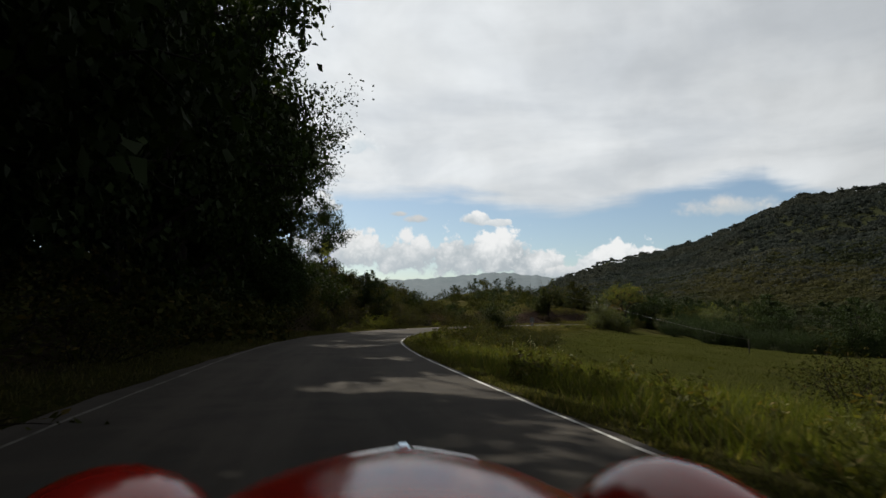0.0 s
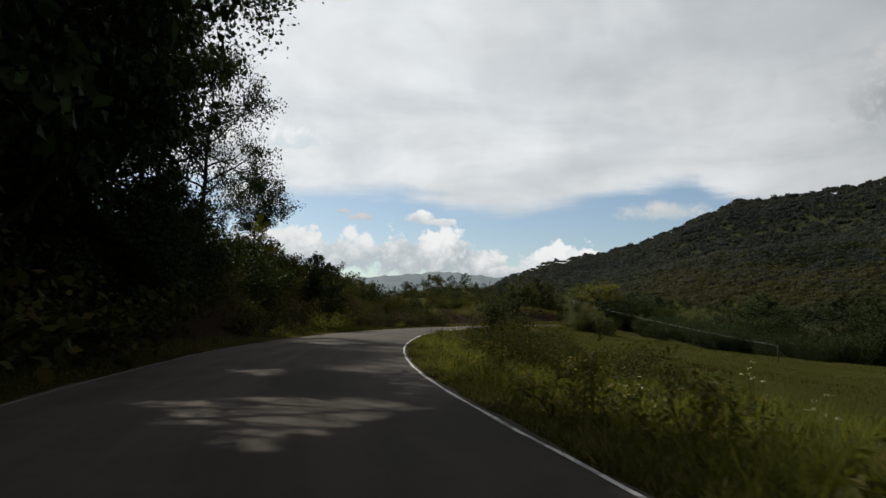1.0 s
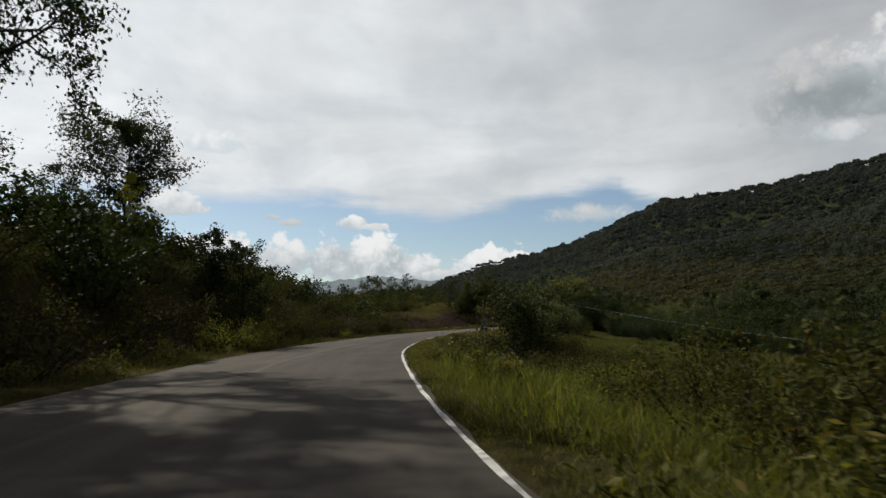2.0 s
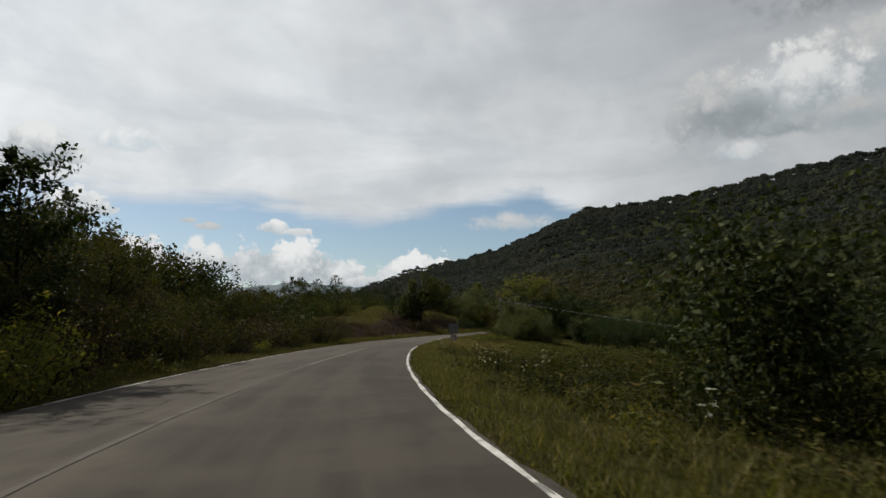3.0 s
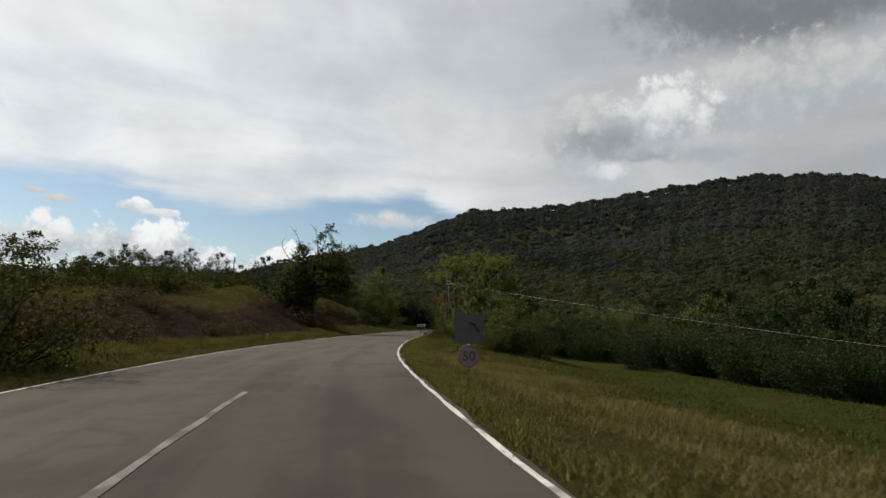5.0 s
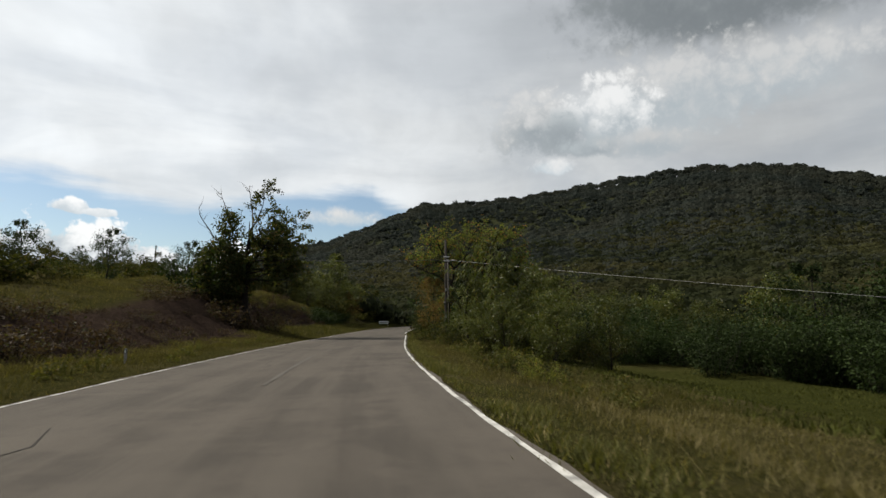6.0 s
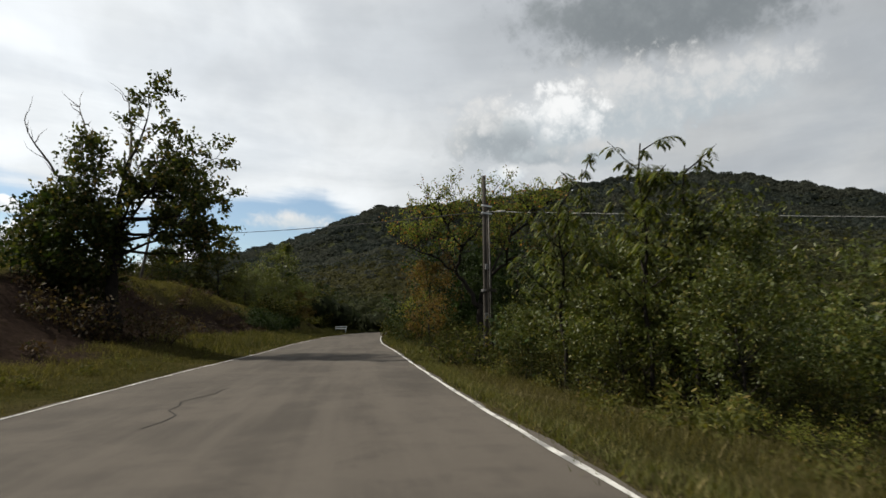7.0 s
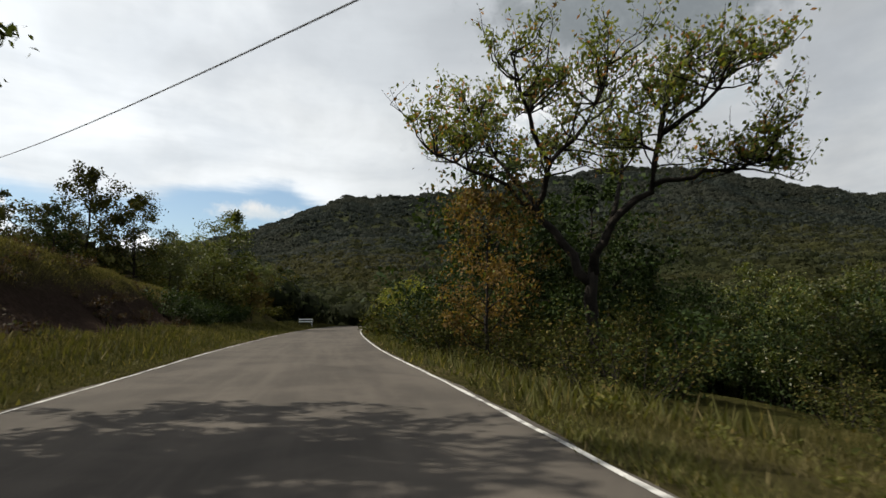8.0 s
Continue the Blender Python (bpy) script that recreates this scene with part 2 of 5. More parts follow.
def asphalt_material():
    m, n = material("asphalt")
    where = n.add("ShaderNodeTexCoord").outputs["Object"]
    grain = n.noise(where, 90, 4, 0.7).outputs[0]
    worn = n.noise(where, 0.45, 5, 0.6, 0.6).outputs[0]
    patch = n.noise(where, 1.7, 4, 0.6, 0.2).outputs[0]
    along = n.add("ShaderNodeAttribute")
    along.attribute_name = "along"
    streak = n.noise(along.outputs["Vector"], 1.0, 4, 0.6).outputs[0]
    place = n.add("ShaderNodeSeparateXYZ", Vector=along.outputs["Vector"])
    colour = n.mix(n.span(worn, 0.40, 0.60), (0.0241, 0.0214, 0.0186, 1), (0.0356, 0.0311, 0.0266, 1))
    colour = n.mix(n.span(patch, 0.50, 0.66, 0.0, 0.65), colour, (0.0213, 0.0190, 0.0168, 1))
    colour = n.mix(n.span(streak, 0.42, 0.64, 0.0, 0.65), colour, (0.0429, 0.0376, 0.0321, 1))
    colour = n.mix(n.span(streak, 0.46, 0.30, 0.0, 0.5), colour, (0.0193, 0.0170, 0.0149, 1))
    colour = n.mix(n.span(grain, 0.35, 0.75, 0.0, 0.45), colour, (0.0546, 0.0483, 0.0418, 1))
    # the outer lane is paler, and so is the stretch past the sign
    pale = n.math("MAXIMUM", n.span(place.outputs[1], 0.3, -0.5, 0.0, 0.55), n.span(place.outputs[0], 9.6, 11.2, 0.0, 0.9))
    colour = n.mix(pale, colour, n.scale(colour, 1.42))
    b = n.add("ShaderNodeBump", Strength=0.5, Distance=0.006, Height=grain)
    n.add("ShaderNodeOutputMaterial", Surface=n.add("ShaderNodeBsdfPrincipled", **{"Base Color": colour, "Roughness": 0.92, "Specular IOR Level": 0.06, "Normal": b}))
    return m


MAT["asphalt"] = asphalt_material()


def ground_material():
    """Meadow, dry verge and bare earth; a vertex attribute 'soil' tells where the bank is bare."""
    m, n = material("ground")
    where = n.add("ShaderNodeTexCoord").outputs["Object"]
    soil = n.add("ShaderNodeAttribute")
    soil.attribute_name = "soil"
    field = n.add("ShaderNodeAttribute")
    field.attribute_name = "meadow"
    tuft = n.noise(where, 5.0, 5, 0.7).outputs[0]
    blade = n.noise(where, 38.0, 4, 0.7).outputs[0]
    patch = n.noise(where, 0.16, 4, 0.6, 0.5).outputs[0]
    f = n.span(n.math("ADD", n.math("MULTIPLY", tuft, 0.5), n.math("MULTIPLY", blade, 0.5)), 0.36, 0.64)
    rough_grass = n.mix(f, (0.015, 0.016, 0.005, 1), (0.042, 0.038, 0.014, 1))
    rough_grass = n.mix(n.span(patch, 0.5, 0.68, 0.0, 0.7), rough_grass, (0.06, 0.050, 0.025, 1))
    mown = n.mix(f, (0.0165, 0.0185, 0.0052, 1), (0.0320, 0.0335, 0.0095, 1))
    mown = n.mix(n.span(patch, 0.52, 0.7, 0.0, 0.4), mown, (0.052, 0.046, 0.018, 1))
    colour = n.mix(field.outputs["Fac"], rough_grass, mown)
    earth = n.mix(f, (0.0135, 0.0093, 0.0075, 1), (0.0330, 0.0235, 0.0190, 1))
    colour = n.mix(n.math("MULTIPLY", soil.outputs["Fac"], n.span(tuft, 0.3, 0.5, 0.75, 1.0)), colour, earth)
    litter = n.add("ShaderNodeAttribute")
    litter.attribute_name = "litter"
    colour = n.mix(litter.outputs["Fac"], colour, n.mix(f, (0.011, 0.0135, 0.0075, 1), (0.024, 0.027, 0.0145, 1)))
    clod = n.noise(where, 1.6, 5, 0.65, 0.4).outputs[0]
    b = n.add("ShaderNodeBump", Strength=1.0, Distance=0.14, Height=n.math("ADD", n.math("MULTIPLY", clod, 1.6), n.math("ADD", tuft, n.math("MULTIPLY", blade, 0.4))))
    n.add("ShaderNodeOutputMaterial", Surface=n.add("ShaderNodeBsdfPrincipled", **{"Base Color": colour, "Roughness": 1.0, "Specular IOR Level": 0.0, "Normal": b}))
    return m


MAT["ground"] = ground_material()
MAT["line"] = surface("line", (0.22, 0.215, 0.20), (0.36, 0.355, 0.34), 6, 45, 0.8, 0.2, (0.10, 0.098, 0.095))
MAT["faded_line"] = surface("faded_line", (0.075, 0.070, 0.064), (0.135, 0.128, 0.120), 5, 40, 0.9, 0.2, (0.055, 0.050, 0.045))
MAT["ghost_line"] = surface("ghost_line", (0.044, 0.039, 0.035), (0.064, 0.058, 0.052), 5, 40, 0.95, 0.2, (0.044, 0.039, 0.034))
MAT["tar"] = surface("tar", (0.009, 0.008, 0.007), (0.017, 0.015, 0.013), 6, 50, 0.95, 0.05)
MAT["pole_wood"] = surface("pole_wood", (0.014, 0.012, 0.010), (0.040, 0.035, 0.030), 2, 30, 0.9, 0.5)
MAT["metal"] = surface("metal", (0.35, 0.36, 0.37), (0.55, 0.56, 0.57), 5, 60, 0.45, 0.1, metallic=0.9)
MAT["cable"] = surface("cable", (0.012, 0.012, 0.012), (0.03, 0.03, 0.03), 5, 60, 0.88, 0.1)
MAT["bare_cable"] = surface("bare_cable", (0.10, 0.10, 0.096), (0.17, 0.17, 0.163), 5, 60, 0.55, 0.1, metallic=0.5)
MAT["sign_grey"] = surface("sign_grey", (0.042, 0.042, 0.042), (0.062, 0.062, 0.062), 6, 40, 0.6, 0.05)
MAT["sign_white"] = surface("sign_white", (0.13, 0.13, 0.127), (0.18, 0.18, 0.176), 6, 40, 0.5, 0.05)
MAT["black"] = surface("black", (0.012, 0.012, 0.013), (0.03, 0.03, 0.03), 6, 50, 0.5, 0.05)
MAT["white_paint"] = surface("white_paint", (0.62, 0.62, 0.60), (0.8, 0.8, 0.78), 4, 40, 0.6, 0.05)
MAT["red_paint"] = surface("red_paint", (0.24, 0.010, 0.007), (0.29, 0.013, 0.008), 2, 200, 0.14, 0.01)
for slot, value in (("Coat Weight", 0.0), ("Specular IOR Level", 0.22)):
    MAT["red_paint"].node_tree.nodes["Principled BSDF"].inputs[slot].default_value = value
MAT["chrome"] = surface("chrome", (0.6, 0.6, 0.61), (0.75, 0.75, 0.76), 4, 50, 0.08, 0.01, metallic=1.0)
MAT["tyre"] = surface("tyre", (0.012, 0.012, 0.012), (0.03, 0.03, 0.03), 6, 60, 0.85, 0.2)
MAT["leather"] = surface("leather", (0.03, 0.02, 0.015), (0.07, 0.045, 0.03), 6, 80, 0.5, 0.2)
MAT["lamp_glass"] = surface("lamp_glass", (0.55, 0.57, 0.58), (0.7, 0.72, 0.73), 6, 80, 0.1, 0.02)
# blue grey haze of distance is painted into this base colour
MAT["hazy_hills"] = surface("hazy_hills", (0.060, 0.078, 0.092), (0.080, 0.098, 0.112), 0.004, 0.02, 1.0, 0.0)
MAT["stone"] = surface("stone", (0.16, 0.14, 0.12), (0.36, 0.33, 0.29), 5, 30, 0.95, 0.6)


# ---- mesh helpers ----
def mesh_of(name, verts, faces, mat=None, smooth=False):
    me = bpy.data.meshes.new(name)
    me.from_pydata([tuple(v) for v in verts], [], [tuple(f) for f in faces])
    if mat:
        me.materials.append(MAT[mat])
    if smooth:
        me.shade_smooth()
    return me


def part(name, data, parent, label=""):
    ob = new(name, data)
    ob.parent = parent
    return tagged(ob, label)


def thing(name, label, category, group="", at=(0, 0, 0), turn=0.0):
    ob = new(name)
    ob.empty_display_size = 0.2
    ob.matrix_basis = pose(*at, 0, 0, turn)
    return tagged(ob, label, category, group)


def tube(verts, faces, points, radii, sides=6, cap=True):
    """Append a tapered tube along points."""
    first = len(verts)
    n = len(points)
    for i, p in enumerate(points):
        a = Vector(points[max(i - 1, 0)])
        b = Vector(points[min(i + 1, n - 1)])
        d = (b - a).normalized()
        u = d.cross(Vector((0.31, 0.17, 0.94)) if abs(d.z) < 0.9 else Vector((1, 0, 0))).normalized()
        w = d.cross(u)
        for k in range(sides):
            ang = 2 * math.pi * k / sides
            verts.append(Vector(p) + (u * math.cos(ang) + w * math.sin(ang)) * radii[i])
    for i in range(n - 1):
        for k in range(sides):
            j = first + i * sides
            faces.append((j + k, j + (k + 1) % sides, j + sides + (k + 1) % sides, j + sides + k))
    if cap:
        faces.append(tuple(first + k for k in reversed(range(sides))))
        faces.append(tuple(first + (n - 1) * sides + k for k in range(sides)))


def box_mesh(name, size, mat, bevel=0.01, at=(0, 0, 0)):
    bm = bmesh.new()
    bmesh.ops.create_cube(bm, size=1.0)
    bmesh.ops.scale(bm, vec=size, verts=bm.verts)
    bmesh.ops.bevel(bm, geom=bm.edges[:], offset=bevel, segments=2, affect="EDGES")
    bmesh.ops.translate(bm, vec=at, verts=bm.verts)
    me = bpy.data.meshes.new(name)
    bm.to_mesh(me)
    bm.free()
    me.materials.append(MAT[mat])
    return me


# ---- the road's line: x, y, half width ----
AXIS = [
    (15.5, -58.0, 2.80), (10.3, -38.6, 2.80), (5.1, -19.3, 2.80), (-0.1, 0.0, 2.80), (-2.7, 9.6, 2.85), (-5.0, 19.4, 2.80), (-6.8, 29.3, 2.86),
    (-7.7, 39.4, 3.07), (-7.6, 49.5, 3.11), (-7.0, 59.6, 3.15), (-5.5, 69.6, 3.15), (-3.4, 79.5, 3.15), (-0.9, 89.2, 3.15), (2.2, 98.8, 3.15),
    (5.7, 108.2, 3.11), (9.8, 117.4, 3.04), (14.2, 126.4, 3.00), (18.9, 135.3, 3.00), (24.7, 145.8, 2.92), (31.8, 159.0, 2.92),
    (44.4, 180.6, 3.00), (57.8, 201.8, 3.00), (72.3, 222.4, 3.00), (91.8, 246.0, 3.00), (115.7, 267.2, 3.00), (143.9, 286.1, 3.00), (177.5, 302.1, 3.00),
]


def spline(keys, step=0.5):
    """Catmull-Rom through the keys, then evenly spaced samples."""
    k = np.array(keys)
    k = np.vstack([2 * k[0] - k[1], k, 2 * k[-1] - k[-2]])
    out = []
    for i in range(1, len(k) - 2):
        for t in np.linspace(0, 1, 24, endpoint=False):
            out.append(0.5 * ((2 * k[i]) + (k[i + 1] - k[i - 1]) * t + (2 * k[i - 1] - 5 * k[i] + 4 * k[i + 1] - k[i + 2]) * t ** 2 + (3 * k[i] - k[i - 1] - 3 * k[i + 1] + k[i + 2]) * t ** 3))
    out = np.array(out + [k[-2]])
    run = np.concatenate([[0], np.cumsum(np.hypot(*np.diff(out[:, :2], axis=0).T))])
    s = np.arange(0, run[-1], step)
    return s, np.stack([np.interp(s, run, out[:, c]) for c in range(out.shape[1])], 1)


S, ROAD = spline(AXIS)
S = S - S[np.argmin(np.hypot(ROAD[:, 0] + 0.1, ROAD[:, 1]))]          # s = 0 where the drive begins
TAN = np.gradient(ROAD[:, :2], axis=0)
TAN /= np.hypot(TAN[:, 0], TAN[:, 1])[:, None]
SIDE = np.stack([TAN[:, 1], -TAN[:, 0]], 1)                            # to the right


def on_road(s, o):
    """Plan position at the length s and the offset o to the right of the road's axis."""
    i = int(np.clip(np.searchsorted(S, s), 0, len(S) - 1))
    return ROAD[i, 0] + SIDE[i, 0] * o, ROAD[i, 1] + SIDE[i, 1] * o


def road_coords(x, y):
    """Length and offset of plan points (arrays)."""
    x, y = np.atleast_1d(np.asarray(x, float)), np.atleast_1d(np.asarray(y, float))
    best = np.full(x.shape, 1e18)
    index = np.zeros(x.shape, int)
    for i in range(0, len(S), 2):
        d = (x - ROAD[i, 0]) ** 2 + (y - ROAD[i, 1]) ** 2
        near = d < best
        best[near], index[near] = d[near], i
    o = (x - ROAD[index, 0]) * SIDE[index, 0] + (y - ROAD[index, 1]) * SIDE[index, 1]
    dist = np.sqrt(best) * np.where(o < 0, -1, 1)
    return S[index], dist, ROAD[index, 2]


def ease(v, a, b):
    t = np.clip((v - a) / (b - a), 0, 1)
    return t * t * (3 - 2 * t)


def wave(x, y, size, seed=0.0):
    """Cheap smooth relief between -1 and 1."""
    u, v = x / size + seed, y / size - seed * 1.7
    return (np.sin(u * 2.1 + 1.3 * np.sin(v * 1.3)) + np.sin(v * 2.7 + 1.1 * np.sin(u * 1.9 + 0.7)) + np.sin((u + v) * 1.55 + seed)) / 3


# left bank: height along the road
BANK_S = [-60, 0, 25, 45, 60, 75, 90, 104, 118, 135, 150, 170, 200, 260]
BANK_H = [3.0, 3.0, 3.5, 5.0, 6.4, 6.6, 5.0, 3.2, 2.6, 2.8, 3.6, 4.7, 2.8, 2.4]
# ridges seen from the middle of the drive: azimuth right of +y, distance, height
MID = (5.0, 100.0)
RIDGE_A = [-180, -150, -100, -30, 3, 7.8, 12.5, 18.8, 22, 25, 29.8, 34, 41, 48.2, 55, 62, 68.3, 76, 90, 110, 150, 180]
RIDGE_D = [900, 900, 900, 900, 1400, 1300, 1250, 1150, 1127, 1090, 1046, 1020, 980, 940, 900, 900, 900, 900, 900, 900, 900, 900]
RIDGE_H = [60, 60, 60, 20, 27, 87, 123, 138, 154, 173, 203, 199, 203, 211, 212, 201, 170, 136, 86, 55, 60, 60]
FAR_A = [-180, -40, -25, -12, -6, 1.7, 6, 12, 25, 60, 180]
FAR_H = [60, 60, 60, 60, 60, 60, 60, 60, 60, 60, 60]


def height(x, y):
    """Ground height at plan points (arrays)."""
    x, y = np.atleast_1d(np.asarray(x, float)), np.atleast_1d(np.asarray(y, float))
    s, o, half = road_coords(x, y)
    out = np.abs(o) - half
    # right of the road: verge, then down to the meadow
    r = np.maximum(out, 0)
    right = -0.10 * ease(r, 0.3, 1.0) - 0.55 * ease(r, 1.0, 4.5) - 1.4 * ease(r, 4, 16) - 2.0 * ease(r, 12, 45)
    right += 0.12 * wave(x, y, 2.3) * ease(r, 1.5, 4) + 0.3 * wave(x, y, 14.0, 2) * ease(r, 8, 20)
    # left of the road: narrow verge, then the bank
    bank = np.interp(s, BANK_S, BANK_H)
    foot_ = np.interp(s, [92, 112, 140, 150], [0.0, 1.3, 1.7, 2.0])
    late = ease(s, 138, 152)
    left = 0.05 * ease(r, 0.6, 1.6) + 0.55 * late * ease(r, 0.8, 4.2) + bank * ((0.60 + 0.18 * late) * ease(r - foot_, 2.2, 7.0) + (0.40 - 0.18 * late) * ease(r - foot_, 6.0, 15.0)) + 1.5 * ease(r, 14, 60)
    left += 0.18 * wave(x, y, 1.9, 4) * ease(r, 1.8, 4) + 0.4 * wave(x, y, 6.0, 1) * ease(r, 4, 10)
    z = np.where(o > 0, right, left)
    z = np.where(out < 0.2, -0.05, z * (1 - ease(out, 90, 260)) * (1 - ease(s, 225, 275)))
    # valley sides and ridges
    dx, dy = x - MID[0], y - MID[1]
    a = np.degrees(np.arctan2(dx, dy))
    d = np.hypot(dx, dy)
    ridge_d, ridge_h = np.interp(a, RIDGE_A, RIDGE_D), np.interp(a, RIDGE_A, RIDGE_H)
    ridge_h = ridge_h + (1.8 * np.sin(a * 1.7 + 0.5) + 1.3 * np.sin(a * 4.4 + 1) + 0.9 * np.sin(a * 10.3 + 2)) * (ridge_h > 70)
    foot = 150.0
    rise = np.clip((d - foot) / (ridge_d - foot), 0, 1)
    up = ridge_h * (0.35 * rise + 0.65 * rise ** 1.6)
    spur = wave(x, y, 130.0, 3) * 0.14 + wave(x, y, 55.0, 7) * 0.05
    up = up * (1 + spur * np.sin(np.pi * rise) ** 1.0)
    beyond = np.clip((d - ridge_d) / 900, 0, 1)
    up = up * (1 - 0.75 * beyond)
    far = np.interp(a, FAR_A, FAR_H) * ease(d, 1900, 3000)
    swell = 9.5 * ease(d, 70, 170) * np.exp(-((a - 1) / 11) ** 2)
    return z + np.maximum(up + swell, far)


def ground_at(x, y):
    return float(height(x, y)[0])


# ---- ground ----
def axis_steps(near, fine, far, growth=1.16):
    """Even steps between near[0] and near[1], widening beyond."""
    core = list(np.arange(near[0], near[1] + 0.01, fine))
    step = fine
    while core[-1] < far[1]:
        step *= growth
        core.append(core[-1] + step)
    step = fine
    while core[0] > far[0]:
        step *= growth
        core.insert(0, core[0] - step)
    return np.array(core)


# the wood's edge along the meadow
EDGE = [(38, 154), (44, 156), (47, 153), (46, 146), (44, 138), (43, 129), (43, 120), (44, 110), (49, 99), (56, 88), (64, 76), (72, 62), (78, 46), (84, 30), (90, 14), (95, -4)]


def make_ground():
    xs = axis_steps((-26, 66), 0.7, (-3400, 3600), 1.07)
    ys = axis_steps((-20, 190), 0.7, (-3000, 4200), 1.07)
    gx, gy = np.meshgrid(xs, ys)
    fx, fy = gx.ravel(), gy.ravel()
    z = height(fx, fy)
    w, h = len(xs), len(ys)
    i = np.arange(w * h).reshape(h, w)
    faces = np.stack([i[:-1, :-1], i[:-1, 1:], i[1:, 1:], i[1:, :-1]], -1).reshape(-1, 4)
    me = mesh_of("ground", np.stack([fx, fy, z], 1).tolist(), faces.tolist(), "ground", True)
    s, o, half = road_coords(fx, fy)
    out = np.abs(o) - half
    bare = ease(-o, 5.6, 6.8) * (1 - ease(-o - 2.2 * (1 - ease(s, 152, 162)), 9.3, 10.6)) * ease(s, 100, 108) * (1 - ease(s, 178, 190))
    bare = np.maximum(bare, 0.8 * ease(-o, 4.4, 5.2) * (1 - ease(-o, 7.0, 9.0)) * (1 - ease(s, 95, 105)))
    span_ = np.hypot(fx - MID[0], fy - MID[1])
    past = fx - np.interp(fy, [q[1] for q in EDGE[:1:-1]], [q[0] for q in EDGE[:1:-1]])
    wood = np.where((s >= 225) | (span_ > 430), 0.9, 0.9 * ease(past, 1, 6) * ease(o, 18, 24)) * (span_ < 1500)
    me.attributes.new("litter", "FLOAT", "POINT").data.foreach_set("value", wood.astype(np.float32))
    gravel = ease(out, -0.2, 0.1) * (1 - ease(out, 0.2, 0.5)) * 0.3
    me.attributes.new("soil", "FLOAT", "POINT").data.foreach_set("value", np.maximum(bare, gravel).astype(np.float32))
    mead = ease(o, 10, 15) * (1 - ease(o, 75, 110)) * (1 - ease(s, 140, 160))
    me.attributes.new("meadow", "FLOAT", "POINT").data.foreach_set("value", mead.astype(np.float32))
    tagged(new("ground", me), "grassy valley floor with banks, meadow and wooded slopes", "ground", "", "structure")


make_ground()


def hazy_hills():
    """The mountains that close the valley, kilometres off."""
    verts, faces = [], []
    az_keys = [-75, -40, -25, -14, -6, -2, 1.7, 4, 7, 12, 20, 40]
    el_keys = [3.5, 3.6, 3.4, 3.6, 3.85, 4.2, 4.55, 4.3, 4.0, 3.9, 3.5, 3.0]
    steps = np.arange(-75, 40.1, 0.25)
    for a in steps:
        e = np.interp(a, az_keys, el_keys) + 0.05 * math.sin(a * 2.7) + 0.035 * math.sin(a * 6.1 + 1) + 0.02 * math.sin(a * 17)
        for d, h in ((2600, -20), (3100, 3100 * math.tan(radians(e)) * 0.55), (3600, 3600 * math.tan(radians(e))), (4200, 0)):
            verts.append((math.sin(radians(a)) * d, math.cos(radians(a)) * d + 30, h))
    for i in range(len(steps) - 1):
        for k in range(3):
            j = i * 4 + k
            faces.append((j, j + 4, j + 5, j + 1))
    tagged(new("backdrop", mesh_of("backdrop", verts, faces, "hazy_hills", True)), "distant blue grey mountains closing the valley, haze in their colour", "mountain", "", "structure")


hazy_hills()


# ---- road and its painted lines ----
def ribbon(name, left, right, z, mat, s0, s1, crown=0.0, cross=2, edge=None):
    """A strip along the road between two offsets (functions of the sample index)."""
    ids = [i for i in range(len(S)) if s0 <= S[i] <= s1]
    verts, faces = [], []
    for i in ids:
        a, b = left(i), right(i)
        for k in range(cross + 1):
            o = a + (b - a) * k / cross
            if edge and k in (1, cross - 1):
                o = a + 0.02 if k == 1 else b - 0.02
            verts.append((ROAD[i, 0] + SIDE[i, 0] * o, ROAD[i, 1] + SIDE[i, 1] * o, z - (0.10 if edge and k in (0, cross) else 0.0)))
    for i in range(len(ids) - 1):
        for k in range(cross):
            j = i * (cross + 1) + k
            faces.append((j, j + 1, j + cross + 2, j + cross + 1))
    me = mesh_of(name, verts, faces, mat)
    grid = np.array([(S[i] * 0.10, (left(i) + (right(i) - left(i)) * k / cross) * 1.6, 0.0) for i in ids for k in range(cross + 1)], np.float32)
    me.attributes.new("along", "FLOAT_VECTOR", "POINT").data.foreach_set("vector", grid.ravel())
    return me


def ragged(i, seed, size=0.06):
    return size * (math.sin(S[i] * 1.7 + seed) + math.sin(S[i] * 4.3 + 2 * seed) * 0.6 + math.sin(S[i] * 0.6 + seed) * 0.8)


tagged(new("road", ribbon("road", lambda i: -ROAD[i, 2] - 0.12 + ragged(i, 1, 0.03), lambda i: ROAD[i, 2] + 0.12 + ragged(i, 5, 0.03), 0.0, "asphalt", -58, 262, 0, 10, True)),
              "worn grey asphalt country road with patched surface", "road", "", "structure")


def width(i, side):
    return 0.036 if side > 0 and 45 < S[i] < 122 else 0.026 if S[i] < 40 else 0.034 if side > 0 else 0.024


def middle(i):
    """The painted centre's offset: it wanders inwards through the bend."""
    return float(np.interp(S[i], [55, 60, 65, 77, 80, 87, 100, 122, 128], [-0.62, -0.54, -0.35, 0.02, 0.12, 0.20, 0.18, -0.08, -0.16]))


def inner(i, side):
    """How much narrower the shaded first stretch is on its bank side."""
    return float(np.interp(S[i], [-10, 12, 24], [0.32, 0.30, 0.0])) if side < 0 else 0.0


